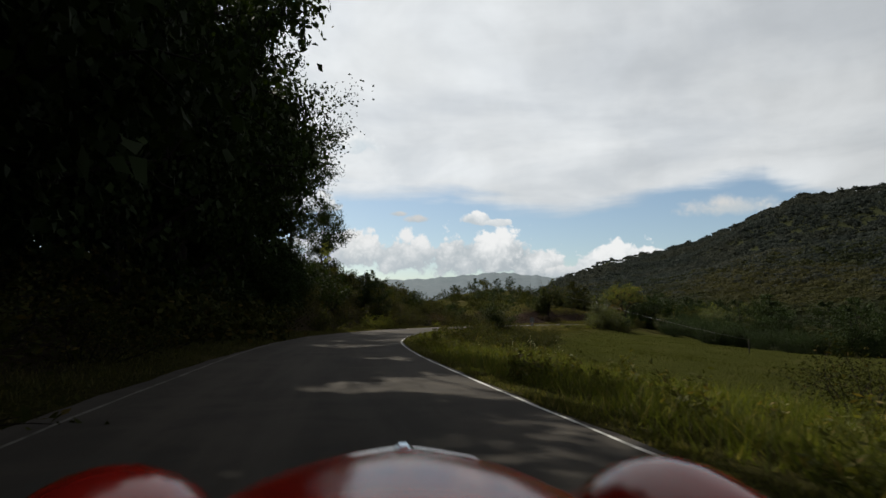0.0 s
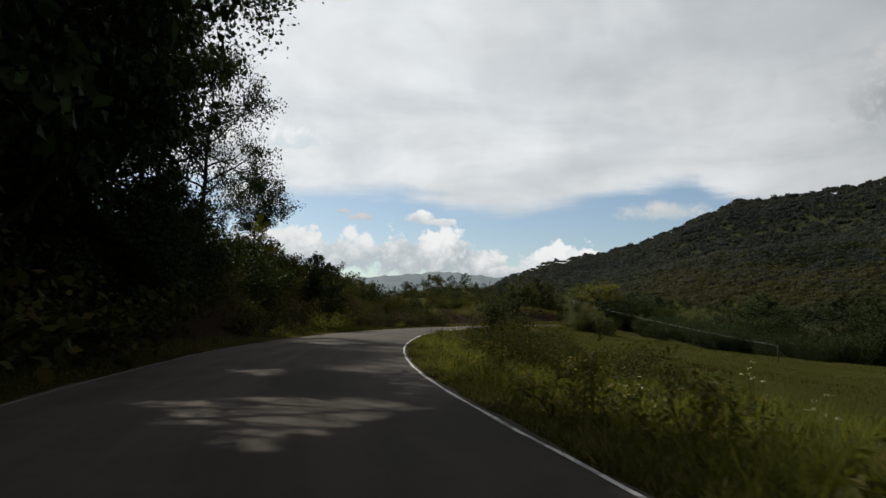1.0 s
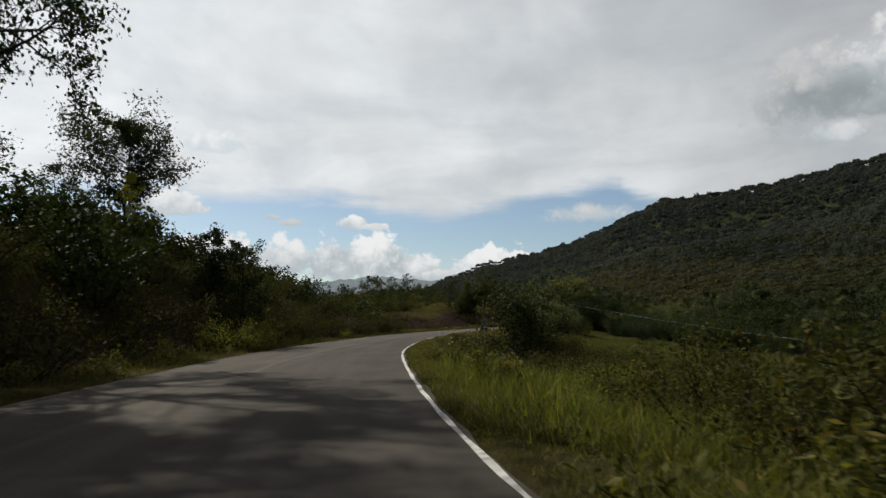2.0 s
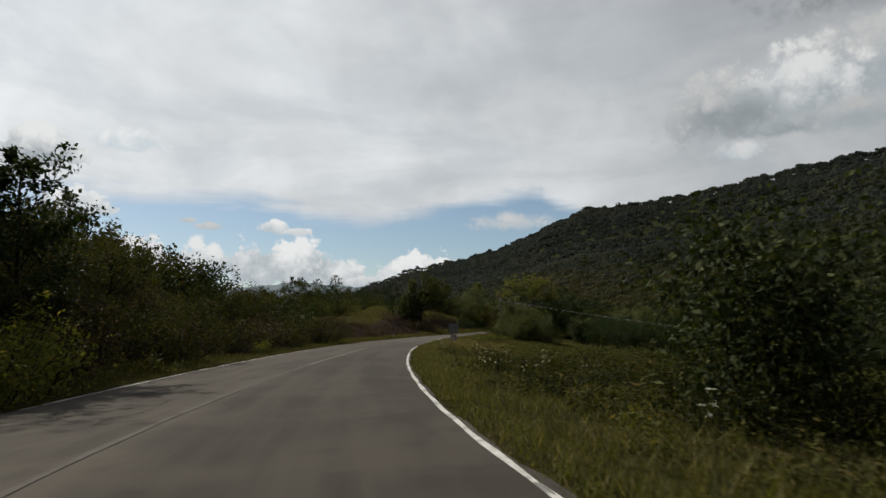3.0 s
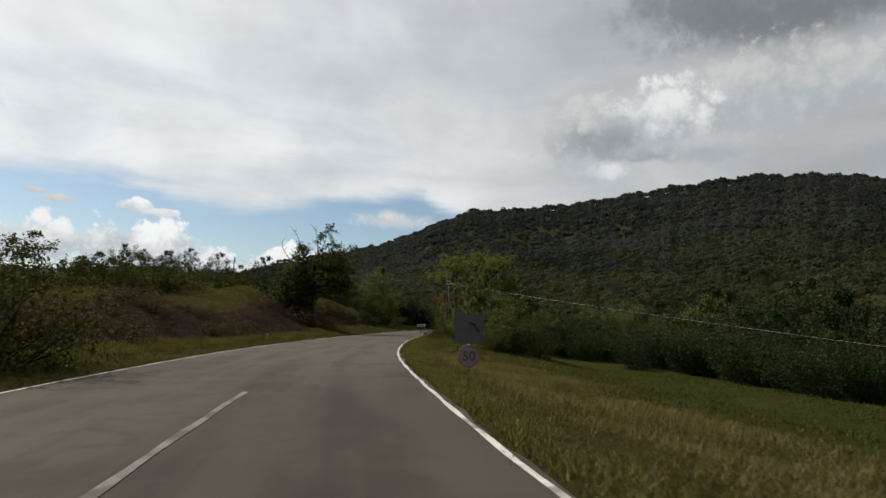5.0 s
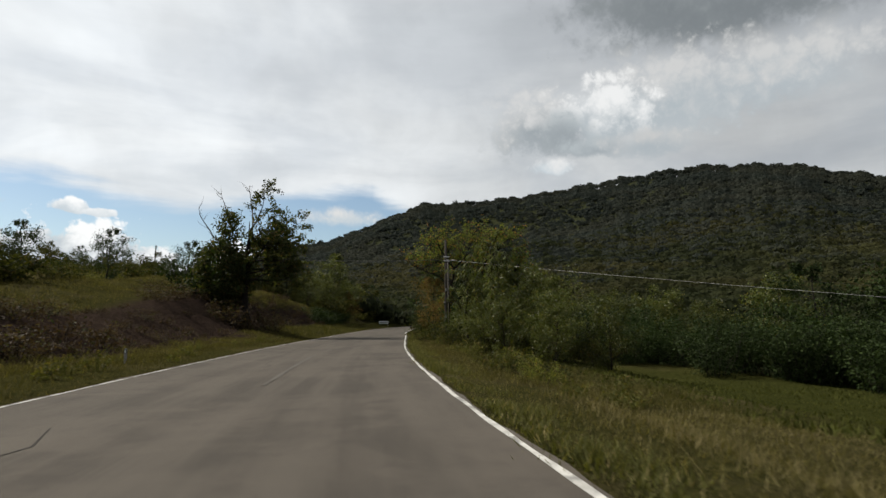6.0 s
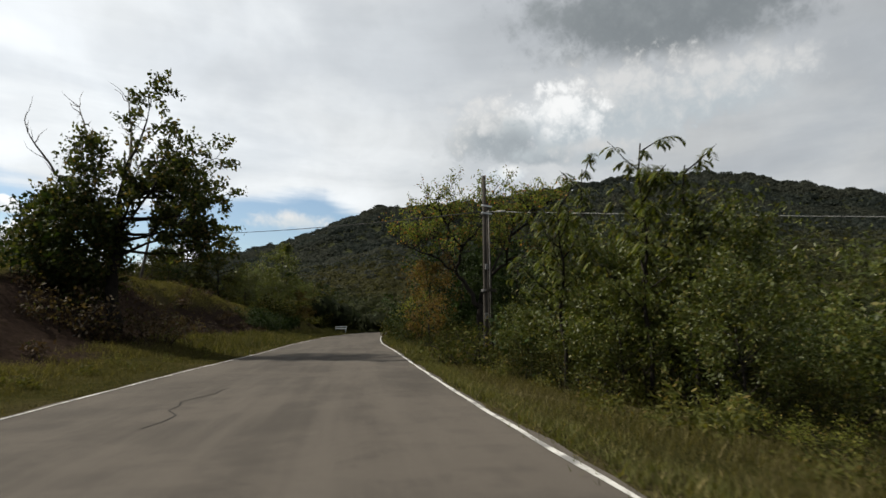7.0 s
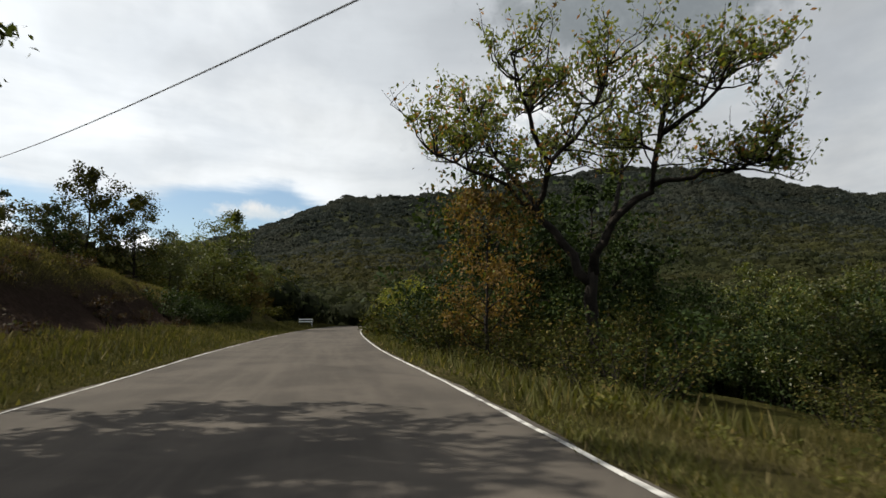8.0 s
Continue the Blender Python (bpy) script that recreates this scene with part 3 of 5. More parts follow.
def lines():
    for side, name in ((1, "edge_line"), (-1, "edge_line")):
        for a, b, mat in ((-55, 38, "faded_line"), (38, 64, "ghost_line"), (64, 258, "line")) if side < 0 else ((-55, 258, "line"),):
            tagged(new(name, ribbon(name, lambda i: side * (ROAD[i, 2] - inner(i, side)) - width(i, side) + 0.010 * math.sin(S[i] * 2.3), lambda i: side * (ROAD[i, 2] - inner(i, side)) + width(i, side) + 0.010 * math.sin(S[i] * 3.1 + 1), 0.006, mat, a, b, 0, 1)),
                   "worn white painted line along the asphalt edge", "road line", "", "structure")
    for a, b, mat in ((50, 74, "ghost_line"), (74, 99.5, "faded_line"), (118.5, 128.5, "ghost_line")):
        tagged(new("centre_line", ribbon("centre_line", lambda i: middle(i) - 0.045 + 0.01 * math.sin(S[i] * 3), lambda i: middle(i) + 0.045 + 0.01 * math.sin(S[i] * 2.1), 0.006, mat, a, b, 0, 1)),
               "faded white centre line stroke on asphalt", "road line", "", "structure")


lines()
for a, b, o, w in ((132.5, 137, -1.1, 0.014), (123, 125.5, -0.9, 0.010), (111.5, 114.5, -1.45, 0.010), (62, 64.5, -1.2, 0.008)):
    tagged(new("road_crack", ribbon("road_crack", lambda i: o - w * (1 + 0.9 * math.sin(S[i] * 5)) + 0.12 * math.sin(S[i] * 1.9) + 0.07 * math.sin(S[i] * 5.1) + 0.04 * math.sin(S[i] * 11.3), lambda i: o + w * (1 + 0.9 * math.sin(S[i] * 7 + 1)) + 0.12 * math.sin(S[i] * 1.9) + 0.07 * math.sin(S[i] * 5.1) + 0.04 * math.sin(S[i] * 11.3), 0.004, "tar", a, b, 0, 1)),
           "dark sealed crack along the worn asphalt", "road crack", "", "structure")


# ---- plants ----
def leaf_cloud(rng, centres, spreads, count, size, droop=0.3, narrow=0.5):
    """Count separate small folded leaves round the centres."""
    c = np.array(centres)
    pick = rng.integers(0, len(c), count)
    p = c[pick] + np.clip(rng.normal(0, 1, (count, 3)), -1.5, 1.5) * np.array(spreads)[pick][:, None] * np.array([1, 1, 0.8])
    d = rng.normal(0, 1, (count, 3))
    d[:, 2] -= droop
    d /= np.linalg.norm(d, axis=1)[:, None]
    q = np.cross(d, rng.normal(0, 1, (count, 3)))
    q /= np.linalg.norm(q, axis=1)[:, None] + 1e-9
    n = np.cross(d, q)
    l = size * rng.uniform(0.6, 1.35, count)[:, None]
    w = l * narrow * rng.uniform(0.7, 1.2, count)[:, None]
    v = np.stack([p, p + d * l * 0.5 + q * w * 0.5 + n * w * 0.18, p + d * l, p + d * l * 0.5 - q * w * 0.5 + n * w * 0.18], 1).reshape(-1, 3)
    f = np.arange(count * 4).reshape(-1, 4)
    return v, f


def quick_mesh(name, v, f, mat):
    me = bpy.data.meshes.new(name)
    n, k = f.shape
    me.vertices.add(len(v))
    me.vertices.foreach_set("co", np.asarray(v, np.float32).ravel())
    me.loops.add(n * k)
    me.loops.foreach_set("vertex_index", f.astype(np.int32).ravel())
    me.polygons.add(n)
    me.polygons.foreach_set("loop_start", np.arange(0, n * k, k, dtype=np.int32))
    me.update(calc_edges=True)
    me.validate()
    me.materials.append(MAT[mat])
    return me


def grow(rng, start, way_, length, bend, steps=5):
    """A wandering line from start."""
    pts = [Vector(start)]
    d = Vector(way_).normalized()
    for _ in range(steps):
        d = (d + Vector(rng.normal(0, bend, 3)) + Vector((0, 0, 0.04))).normalized()
        pts.append(pts[-1] + d * length / steps)
    return pts


def tree_meshes(seed, tall, wide, trunk_r, base, limbs, leaf, count, mat, lean=(0, 0), bare=0.0, forks=5, narrow=0.5, spread=0.28, bark="bark", rise=0.55, twist=0.16):
    """Wood and leaf meshes of a tree: trunk, limbs, twigs, and leaves round the twigs."""
    rng = np.random.default_rng(seed)
    verts, faces, centres, spreads = [], [], [], []
    top = Vector((lean[0], lean[1], tall * 0.82))
    trunk = [Vector((0, 0, -0.5))]
    for i in range(1, 8):
        t = i / 7
        trunk.append(top * t + Vector((*rng.normal(0, 0.05 * tall * 0.3, 2), 0)) * (0.4 if i < 7 else 0))
    tube(verts, faces, trunk, [trunk_r * (1.25 if i == 0 else 1) * (1 - 0.8 * i / 7) for i in range(8)], 8)
    for k in range(limbs):
        t = base + (1 - base) * (k + rng.uniform(0, 1)) / limbs
        i = min(int(t * 7), 6)
        at = trunk[i].lerp(trunk[i + 1], t * 7 - i)
        ang = k * 2.4 + rng.uniform(-0.5, 0.5)
        reach = wide * (0.55 + 0.6 * math.sin(math.pi * min(1, (t - base) / (1 - base) * 0.85 + 0.15))) * rng.uniform(0.7, 1.15)
        if t > 0.93:
            reach *= 0.6
        d = Vector((math.cos(ang), math.sin(ang), rise * rng.uniform(0.4, 1.5) + (0.8 if t > 0.85 else 0)))
        limb = grow(rng, at, d, reach, twist, 6)
        r0 = trunk_r * (1 - 0.75 * t) * 0.55
        tube(verts, faces, limb, [r0 * (1 - 0.82 * j / 6) for j in range(7)], 5)
        dry = rng.uniform() < bare
        for m in range(forks):
            j = int(rng.integers(2, 7))
            td = (limb[j] - limb[j - 1]).normalized() + Vector(rng.normal(0, 0.65, 3))
            twig = grow(rng, limb[j], td, reach * rng.uniform(0.22, 0.5), 0.25, 3)
            tube(verts, faces, twig, [r0 * 0.28, r0 * 0.2, r0 * 0.13, r0 * 0.06], 3, False)
            if not dry:
                for p in twig[1:]:
                    centres.append(p)
                    spreads.append(reach * spread * 0.5)
    wood = mesh_of("trunk", verts, faces, bark, True)
    v, f = leaf_cloud(rng, centres, spreads, count, leaf, narrow=narrow)
    v[:, 2] = np.maximum(v[:, 2], 0.05)
    return wood, quick_mesh("crown", v, f, mat)


def bush_meshes(seed, tall, wide, stems, leaf, count, mat, narrow=0.5, spread=0.2, flat=0.35, stem="bark"):
    """Stem and leaf meshes of a shrub with an uneven top."""
    rng = np.random.default_rng(seed)
    verts, faces, centres, spreads = [], [], [], []
    for k in range(stems):
        ang, out = rng.uniform(0, 2 * math.pi), math.sqrt(rng.uniform(0, 1))
        foot = Vector((math.cos(ang), math.sin(ang), 0)) * wide * 0.45 * out
        d = Vector((math.cos(ang) * out * wide * 0.9, math.sin(ang) * out * wide * 0.9, tall * (1 - flat * out * out) * rng.uniform(0.65, 1.1)))
        shoot = grow(rng, foot + Vector((0, 0, -0.25)), d, d.length, 0.12, 6)
        thick = min(0.03, 0.02 * tall)
        tube(verts, faces, [Vector((0, 0, -0.3))] + shoot, [thick] + [thick * (1 - 0.8 * j / 6) for j in range(7)], 4, False)
        for j in range(1, 7):
            centres.append(shoot[j])
            spreads.append(spread * wide * (0.7 if j > 4 else 1.1))
            if j > 2:
                td = (shoot[j] - shoot[j - 1]).normalized() + Vector(rng.normal(0, 0.8, 3))
                twig = grow(rng, shoot[j], td, wide * 0.3, 0.2, 2)
                tube(verts, faces, twig, [0.012, 0.008, 0.004], 3, False)
                centres.append(twig[2])
                spreads.append(spread * wide * 0.6)
    wood = mesh_of("branchwork", verts, faces, stem, True)
    v, f = leaf_cloud(rng, centres, spreads, count, leaf, narrow=narrow)
    v[:, 2] = np.maximum(v[:, 2], -0.1)
    return wood, quick_mesh("foliage", v, f, mat)


def plant(name, meshes, parts, label, category, group, x, y, size=1.0, turn=0.0, z=None, squash=1.0):
    """Stand a plant of two meshes on the ground."""
    ob = thing(name, label, category, group, (x, y, ground_at(x, y) if z is None else z), turn)
    ob.scale = (size, size, size * squash)
    for part_name, data in zip(parts, meshes):
        part(part_name, data, ob)
    return ob


TREE, BUSH = ("trunk", "crown"), ("branchwork", "foliage")


# ---- wooded slopes ----
def make_forest():
    """Crowns over the hill, each a dome of ragged leaf sprays."""
    rng = np.random.default_rng(11)
    spots = []
    for lo, hi, count, a0, a1 in ((70, 260, 3000, 4, 95), (260, 600, 13000, 3, 95), (600, 1180, 24000, 1, 95)):
        a = rng.uniform(a0, a1, count)
        d = np.sqrt(rng.uniform(lo ** 2, hi ** 2, count))
        keep = d < np.interp(a, RIDGE_A, RIDGE_D) * 1.02
        spots.append(np.stack([MID[0] + np.sin(np.radians(a)) * d, MID[1] + np.cos(np.radians(a)) * d, d], 1)[keep])
    a = rng.uniform(1, 95, 1300)                                         # a close row along the skyline
    d = np.interp(a, RIDGE_A, RIDGE_D) * rng.uniform(0.985, 1.005, 1300)
    spots.append(np.stack([MID[0] + np.sin(np.radians(a)) * d, MID[1] + np.cos(np.radians(a)) * d, d], 1))
    spots = np.concatenate(spots)
    s, o, half = road_coords(spots[:, 0], spots[:, 1])
    turn = np.degrees(np.arctan2(spots[:, 0] - MID[0], spots[:, 1] - MID[1]))
    spots = spots[((turn > 12) | (spots[:, 2] > 420)) & (((o > 34) & (s < 165)) | ((np.abs(o) > 20) & (s >= 165) & (s < 225)) | ((np.abs(o) > 7) & (s >= 225)) | (s > 250))]
    z = height(spots[:, 0], spots[:, 1])
    d = spots[:, 2]
    lift = np.where(np.abs(d / np.interp(np.degrees(np.arctan2(spots[:, 0] - MID[0], spots[:, 1] - MID[1])), RIDGE_A, RIDGE_D) - 1) < 0.02, np.abs(rng.normal(0, 1.1, len(d))), rng.normal(0, 0.5, len(d)))
    # crowns farther off take the haze-tinted colour
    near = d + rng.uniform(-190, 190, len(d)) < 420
    for name, mat, chosen, label in (("hill_forest", "forest", near, "dense dark green deciduous forest at the foot of the hill"), ("ridge_forest", "hazy_forest", ~near, "dense grey green forest covering the upper hillside, haze in its colour")):
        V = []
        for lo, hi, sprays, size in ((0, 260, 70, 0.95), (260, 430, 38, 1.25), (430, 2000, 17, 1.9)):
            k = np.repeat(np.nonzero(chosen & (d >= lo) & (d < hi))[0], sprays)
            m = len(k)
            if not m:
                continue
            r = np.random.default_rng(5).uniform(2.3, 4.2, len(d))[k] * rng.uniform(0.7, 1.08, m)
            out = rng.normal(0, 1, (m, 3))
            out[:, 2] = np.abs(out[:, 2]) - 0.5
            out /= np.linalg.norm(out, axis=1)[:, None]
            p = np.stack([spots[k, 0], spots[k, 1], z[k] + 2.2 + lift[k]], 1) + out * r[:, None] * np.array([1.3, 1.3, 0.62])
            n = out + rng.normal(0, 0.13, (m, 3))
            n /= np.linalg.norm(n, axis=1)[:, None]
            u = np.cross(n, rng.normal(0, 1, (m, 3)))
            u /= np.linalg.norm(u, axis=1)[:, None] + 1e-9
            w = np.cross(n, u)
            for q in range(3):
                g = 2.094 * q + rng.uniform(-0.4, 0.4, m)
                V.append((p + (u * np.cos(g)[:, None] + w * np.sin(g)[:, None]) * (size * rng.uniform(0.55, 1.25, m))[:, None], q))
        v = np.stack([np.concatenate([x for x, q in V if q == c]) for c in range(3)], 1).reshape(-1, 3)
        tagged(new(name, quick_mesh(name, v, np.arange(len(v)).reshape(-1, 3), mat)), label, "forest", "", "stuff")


make_forest()

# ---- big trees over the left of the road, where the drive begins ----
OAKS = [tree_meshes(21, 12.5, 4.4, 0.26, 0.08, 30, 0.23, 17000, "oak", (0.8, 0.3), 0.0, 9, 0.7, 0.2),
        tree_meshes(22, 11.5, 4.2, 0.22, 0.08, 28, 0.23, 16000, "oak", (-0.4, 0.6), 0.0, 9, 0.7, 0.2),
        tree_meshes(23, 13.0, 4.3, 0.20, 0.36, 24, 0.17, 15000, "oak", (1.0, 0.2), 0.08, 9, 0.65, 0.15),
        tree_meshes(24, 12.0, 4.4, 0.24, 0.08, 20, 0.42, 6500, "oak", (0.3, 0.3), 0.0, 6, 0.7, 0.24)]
for k, (s, o, m, size, turn) in enumerate([(-9, -6.6, 0, 1.25, 10), (-2, -8.2, 1, 1.25, 80), (4, -8.4, 0, 1.25, 150), (10, -7.2, 1, 1.3, 200), (15.5, -8.0, 0, 1.2, 300), (21, -7.0, 1, 1.1, 100),
                                           (26.5, -6.9, 0, 1.25, 20), (32, -7.3, 1, 1.1, 250), (37, -8.6, 0, 0.95, 190), (1, -12, 3, 1.1, 40), (9, -12.5, 3, 1.1, 140), (17, -12, 3, 1.1, 240), (25, -12.5, 3, 1.15, 330), (33, -13.5, 3, 1.15, 50), (13, -9.5, 3, 1.2, 90), (29, -10, 3, 1.1, 10)]):
    x, y = on_road(s, o)
    plant("oak_tree", OAKS[m], TREE, "dark leafy oak overhanging the road from the bank", "tree", "oaks over the road", x, y, size, turn, None, 1.35 if s > 8 else 1.15)
# oaks added to deepen the shade; those before the start stay out of view
for s, o, m, size, turn in ((41, -11, 1, 0.8, 15), (46, -14.5, 1, 0.75, 95), (39, -17, 3, 1.0, 35), (47, -20, 3, 0.9, 165), (54, -23, 3, 0.9, 265), (-17, -7, 3, 1.1, 60), (-26, -8, 3, 1.1, 130), (-14, 8, 3, 1.0, 10), (-22, 7.5, 3, 1.0, 220), (-31, 8, 3, 1.0, 75)):
    x, y = on_road(s, o)
    plant("oak_tree", OAKS[m], TREE, "dark leafy oak added to deepen the shade", "tree", "oaks over the road", x, y, size, turn)
# the two largest stand mostly left of the view, added to shade the road
for s, o, m, size, turn in ((38, -6.1, 1, 0.46, 5), (40.3, -6.5, 0, 0.5, 75), (42.6, -6.9, 1, 0.5, 145), (45, -7.4, 0, 0.42, 215), (48, -18.0, 0, 1.4, 30), (52.5, -17.5, 0, 1.3, 200), (57, -16, 2, 1.1, 100)):
    x, y = on_road(s, o)
    plant("oak_tree", OAKS[m], TREE, "dense dark oak on the bank, shading the road", "tree", "oaks over the road", x, y, size, turn, None, 1.3 if o < -10 else 1.0)
for x, y, turn in ((-20.0, 27.0, 70), (-24.5, 34.5, 170), (-15.5, 21.0, 260)):
    plant("oak_tree", OAKS[3], TREE, "dark leafy oak deep in the wooded bank", "tree", "oaks over the road", x, y, 1.1, turn)
for x, y, size, turn in ((-18.2, 54.5, 0.92, 60), (-21.5, 47.5, 1.0, 200), (-18.0, 48.5, 0.85, 300)):
    plant("oak_tree", OAKS[2], TREE, "tall open-crowned oak on top of the bank", "tree", "oaks over the road", x, y, size, turn, None, 1.3)
LEANING = tree_meshes(26, 15.0, 5.4, 0.26, 0.50, 26, 0.20, 15000, "oak", (0.8, 0.2), 0.0, 9, 0.65, 0.17)
for s, o, turn in ((32.0, -7.5, 100), (38.0, -8.3, 0)):
    x, y = on_road(s, o)
    plant("oak_tree", LEANING, TREE, "tall oak leaning out over the road", "tree", "oaks over the road", x, y, 1.0, turn)

# oaks added above and behind the view, to darken the road's start
SHADE_OAK = tree_meshes(25, 14.5, 6.4, 0.28, 0.52, 24, 0.24, 32000, "oak", (2.4, 0.2), 0.0, 8, 0.7, 0.22)
for s, o, turn in ((-9, -5.4, 10), (-1.5, -5.4, 15), (-16, -5.6, 0), (-5, -4.6, 40), (-12, -4.8, 330), (-8, 6.4, 190), (-15, 6.6, 170), (-22, -5.4, 15)):
    x, y = on_road(s, o)
    plant("oak_tree", SHADE_OAK, TREE, "tall oak added out of view to shade the road", "tree", "oaks over the road", x, y, 1.0, turn)


def thin_crowns(gaps):
    """Ragged holes in the oak crowns, through which the sun reaches the shaded road."""
    r = np.random.default_rng(77)
    way_ = np.array(aim(SUN_AZ, SUN_EL))
    bpy.context.view_layer.update()
    for ob in [o for o in scene.objects if o.type == "MESH" and o.name.startswith("crown") and o.parent and o.parent.name.startswith("oak_tree")]:
        me, m = ob.data, np.array(ob.matrix_world)
        v = np.empty(len(me.vertices) * 3, np.float32)
        me.vertices.foreach_get("co", v)
        v = v.reshape(-1, 3)
        n = len(me.polygons[0].vertices)
        f = np.empty(len(me.polygons) * n, np.int32)
        me.polygons.foreach_get("vertices", f)
        f = f.reshape(-1, n)
        c = v[f[:, 0]] @ m[:3, :3].T + m[:3, 3]
        lost = np.zeros(len(f), bool)
        for s, o, radius in gaps:
            d = c - np.array((*on_road(s, o), 0.0))
            off = d - (d @ way_)[:, None] * way_
            turn = np.arctan2(off[:, 1], off[:, 0])
            lost |= np.linalg.norm(off, axis=1) < radius * (1 + 0.3 * np.sin(3 * turn + s) + 0.2 * np.sin(7 * turn)) * r.uniform(0.8, 1.1, len(f))
        if lost.any():
            used, back = np.unique(f[~lost], return_inverse=True)
            ob.data = quick_mesh("crown", v[used], back.reshape(-1, n), "oak")


thin_crowns(((24.7, 0.1, 1.3), (25.3, 1.0, 1.0), (9.8, 1.6, 1.3), (10.0, 2.7, 1.3), (17.0, 1.9, 0.7), (30.5, -0.4, 0.7), (44.5, -0.2, 1.2), (47.5, -1.0, 1.2)))

# ---- shrubs and small trees of the left bank ----
SHRUBS = [bush_meshes(31, 2.6, 1.9, 15, 0.105, 4400, "shrub", 0.55, 0.17), bush_meshes(32, 2.0, 2.1, 15, 0.10, 4300, "shrub", 0.5, 0.17),
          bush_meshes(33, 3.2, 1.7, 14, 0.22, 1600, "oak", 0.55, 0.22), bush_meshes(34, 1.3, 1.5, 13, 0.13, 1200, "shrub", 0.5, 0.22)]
FAR_SHRUBS = [bush_meshes(35, 2.6, 1.9, 8, 0.30, 800, "shrub", 0.6, 0.2), bush_meshes(36, 2.0, 2.1, 8, 0.28, 800, "shrub", 0.6, 0.2), bush_meshes(37, 3.2, 1.8, 8, 0.24, 1300, "oak", 0.6, 0.22), bush_meshes(38, 1.5, 1.6, 8, 0.24, 700, "weed", 0.6, 0.22)]
WEED_BUSH = bush_meshes(39, 1.5, 1.1, 14, 0.10, 2200, "sunny", 0.5, 0.22)
BROWN = [bush_meshes(86, 1.7, 1.5, 9, 0.17, 620, "brown_scrub", 0.5, 0.22), bush_meshes(87, 1.3, 1.6, 9, 0.16, 620, "brown_scrub", 0.5, 0.22)]
rng = random.Random(5)
for s in np.arange(-8, 104, 2.6):
    for o in ((-6.4, -8.6, -11.5, -15.0) if s > 34 else (-5.8, -8.0)):
        x, y = on_road(s + rng.uniform(-1.2, 1.2), o + rng.uniform(-0.9, 0.9))
        m = rng.choice((0, 1, 2, 2)) if o < -7 and s < 60 else rng.choice((0, 1, 2, 3)) if o < -7 else rng.choice((1, 3, 3))
        plant("bank_shrub", (SHRUBS if o > -10 and (s > 44 or s < 16) else FAR_SHRUBS[:3] + FAR_SHRUBS[1:2])[m], BUSH, "tangled dark green shrub on the road bank", "shrub", "bank shrubs", x, y, rng.uniform(0.75, 1.15), rng.uniform(0, 360), None, rng.uniform(0.75, 1.05))
for s, o, size in ((5, -9.5, 1.4), (8, -8.6, 1.3), (11, -9.8, 1.5), (14, -8.8, 1.3), (17.5, -9.6, 1.4)):
    x, y = on_road(s, o)
    plant("bank_shrub", SHRUBS[2], BUSH, "tall dark shrub under the oaks", "shrub", "bank shrubs", x, y, size, s * 40)
for s in np.arange(62, 104, 1.9):
    x, y = on_road(s, -6.6 + 0.5 * math.sin(s * 2.3))
    plant("bank_scrub", BROWN[int(s) % 2], BUSH, "brown withering scrub low on the road bank", "shrub", "bank scrub", x, y, 0.75 + 0.2 * math.sin(s * 3.7), s * 67)
SMALL = [tree_meshes(41, 6.0, 2.5, 0.10, 0.03, 14, 0.30, 1500, "shrub", (0.3, 0), 0.05, 5, 0.6, 0.26),
         tree_meshes(42, 7.5, 2.6, 0.12, 0.03, 14, 0.22, 2700, "oak", (0.2, 0.3), 0.05, 5, 0.6, 0.26),
         tree_meshes(43, 5.0, 1.2, 0.08, 0.1, 12, 0.20, 1200, "oak", (0.1, 0), 0.0, 5, 0.6, 0.26)]
for x, y, size in ((-10.7, 65.8, 1.1), (-11.2, 67.6, 1.0), (-10.5, 64.0, 0.75), (-11.6, 63.0, 1.0), (-6.8, 88.5, 0.5)):
    plant("sunlit_shrub", WEED_BUSH, BUSH, "yellow green sunlit shrub on the grass verge", "shrub", "", x, y, size, x * 90)
for x, y, m, size, label in ((-15.5, 84, 2, 0.8, "slim dark conical tree on the bank"), (-22, 62, 1, 0.7, "leafy tree standing on the bank"),
                             (-24, 74, 1, 0.7, "leafy tree standing on the bank")):
    plant("bank_tree", SMALL[m], TREE, label, "tree", "bank trees", x, y, size, 40 * x)
for x, y, size in ((-13.4, 68.0, 0.85), (-12.0, 69.2, 0.95)):
    plant("bank_tree", tree_meshes(47, 6.2, 1.5, 0.09, 0.12, 20, 0.15, 4200, "oak", (0.1, 0), 0.0, 7, 0.6, 0.24), TREE, "narrow leafy tree at the foot of the bank", "tree", "bank trees", x, y, size, x * 50)
plant("bank_tree", tree_meshes(46, 8.4, 3.5, 0.14, 0.34, 26, 0.20, 12000, "oak", (0.2, 0.1), 0.0, 8, 0.6, 0.22), TREE, "round-crowned tree on top of the bank", "tree", "bank trees", -20.6, 75.3)
plant("yellow_tree", tree_meshes(44, 6.4, 0.8, 0.05, 0.45, 14, 0.13, 1900, "yellow", (0, 0), 0, 5, 0.5, 0.3), TREE, "slim tree with yellow green sunlit leaves on the bank", "tree", "bank trees", -19.5, 73.0, 0.92)

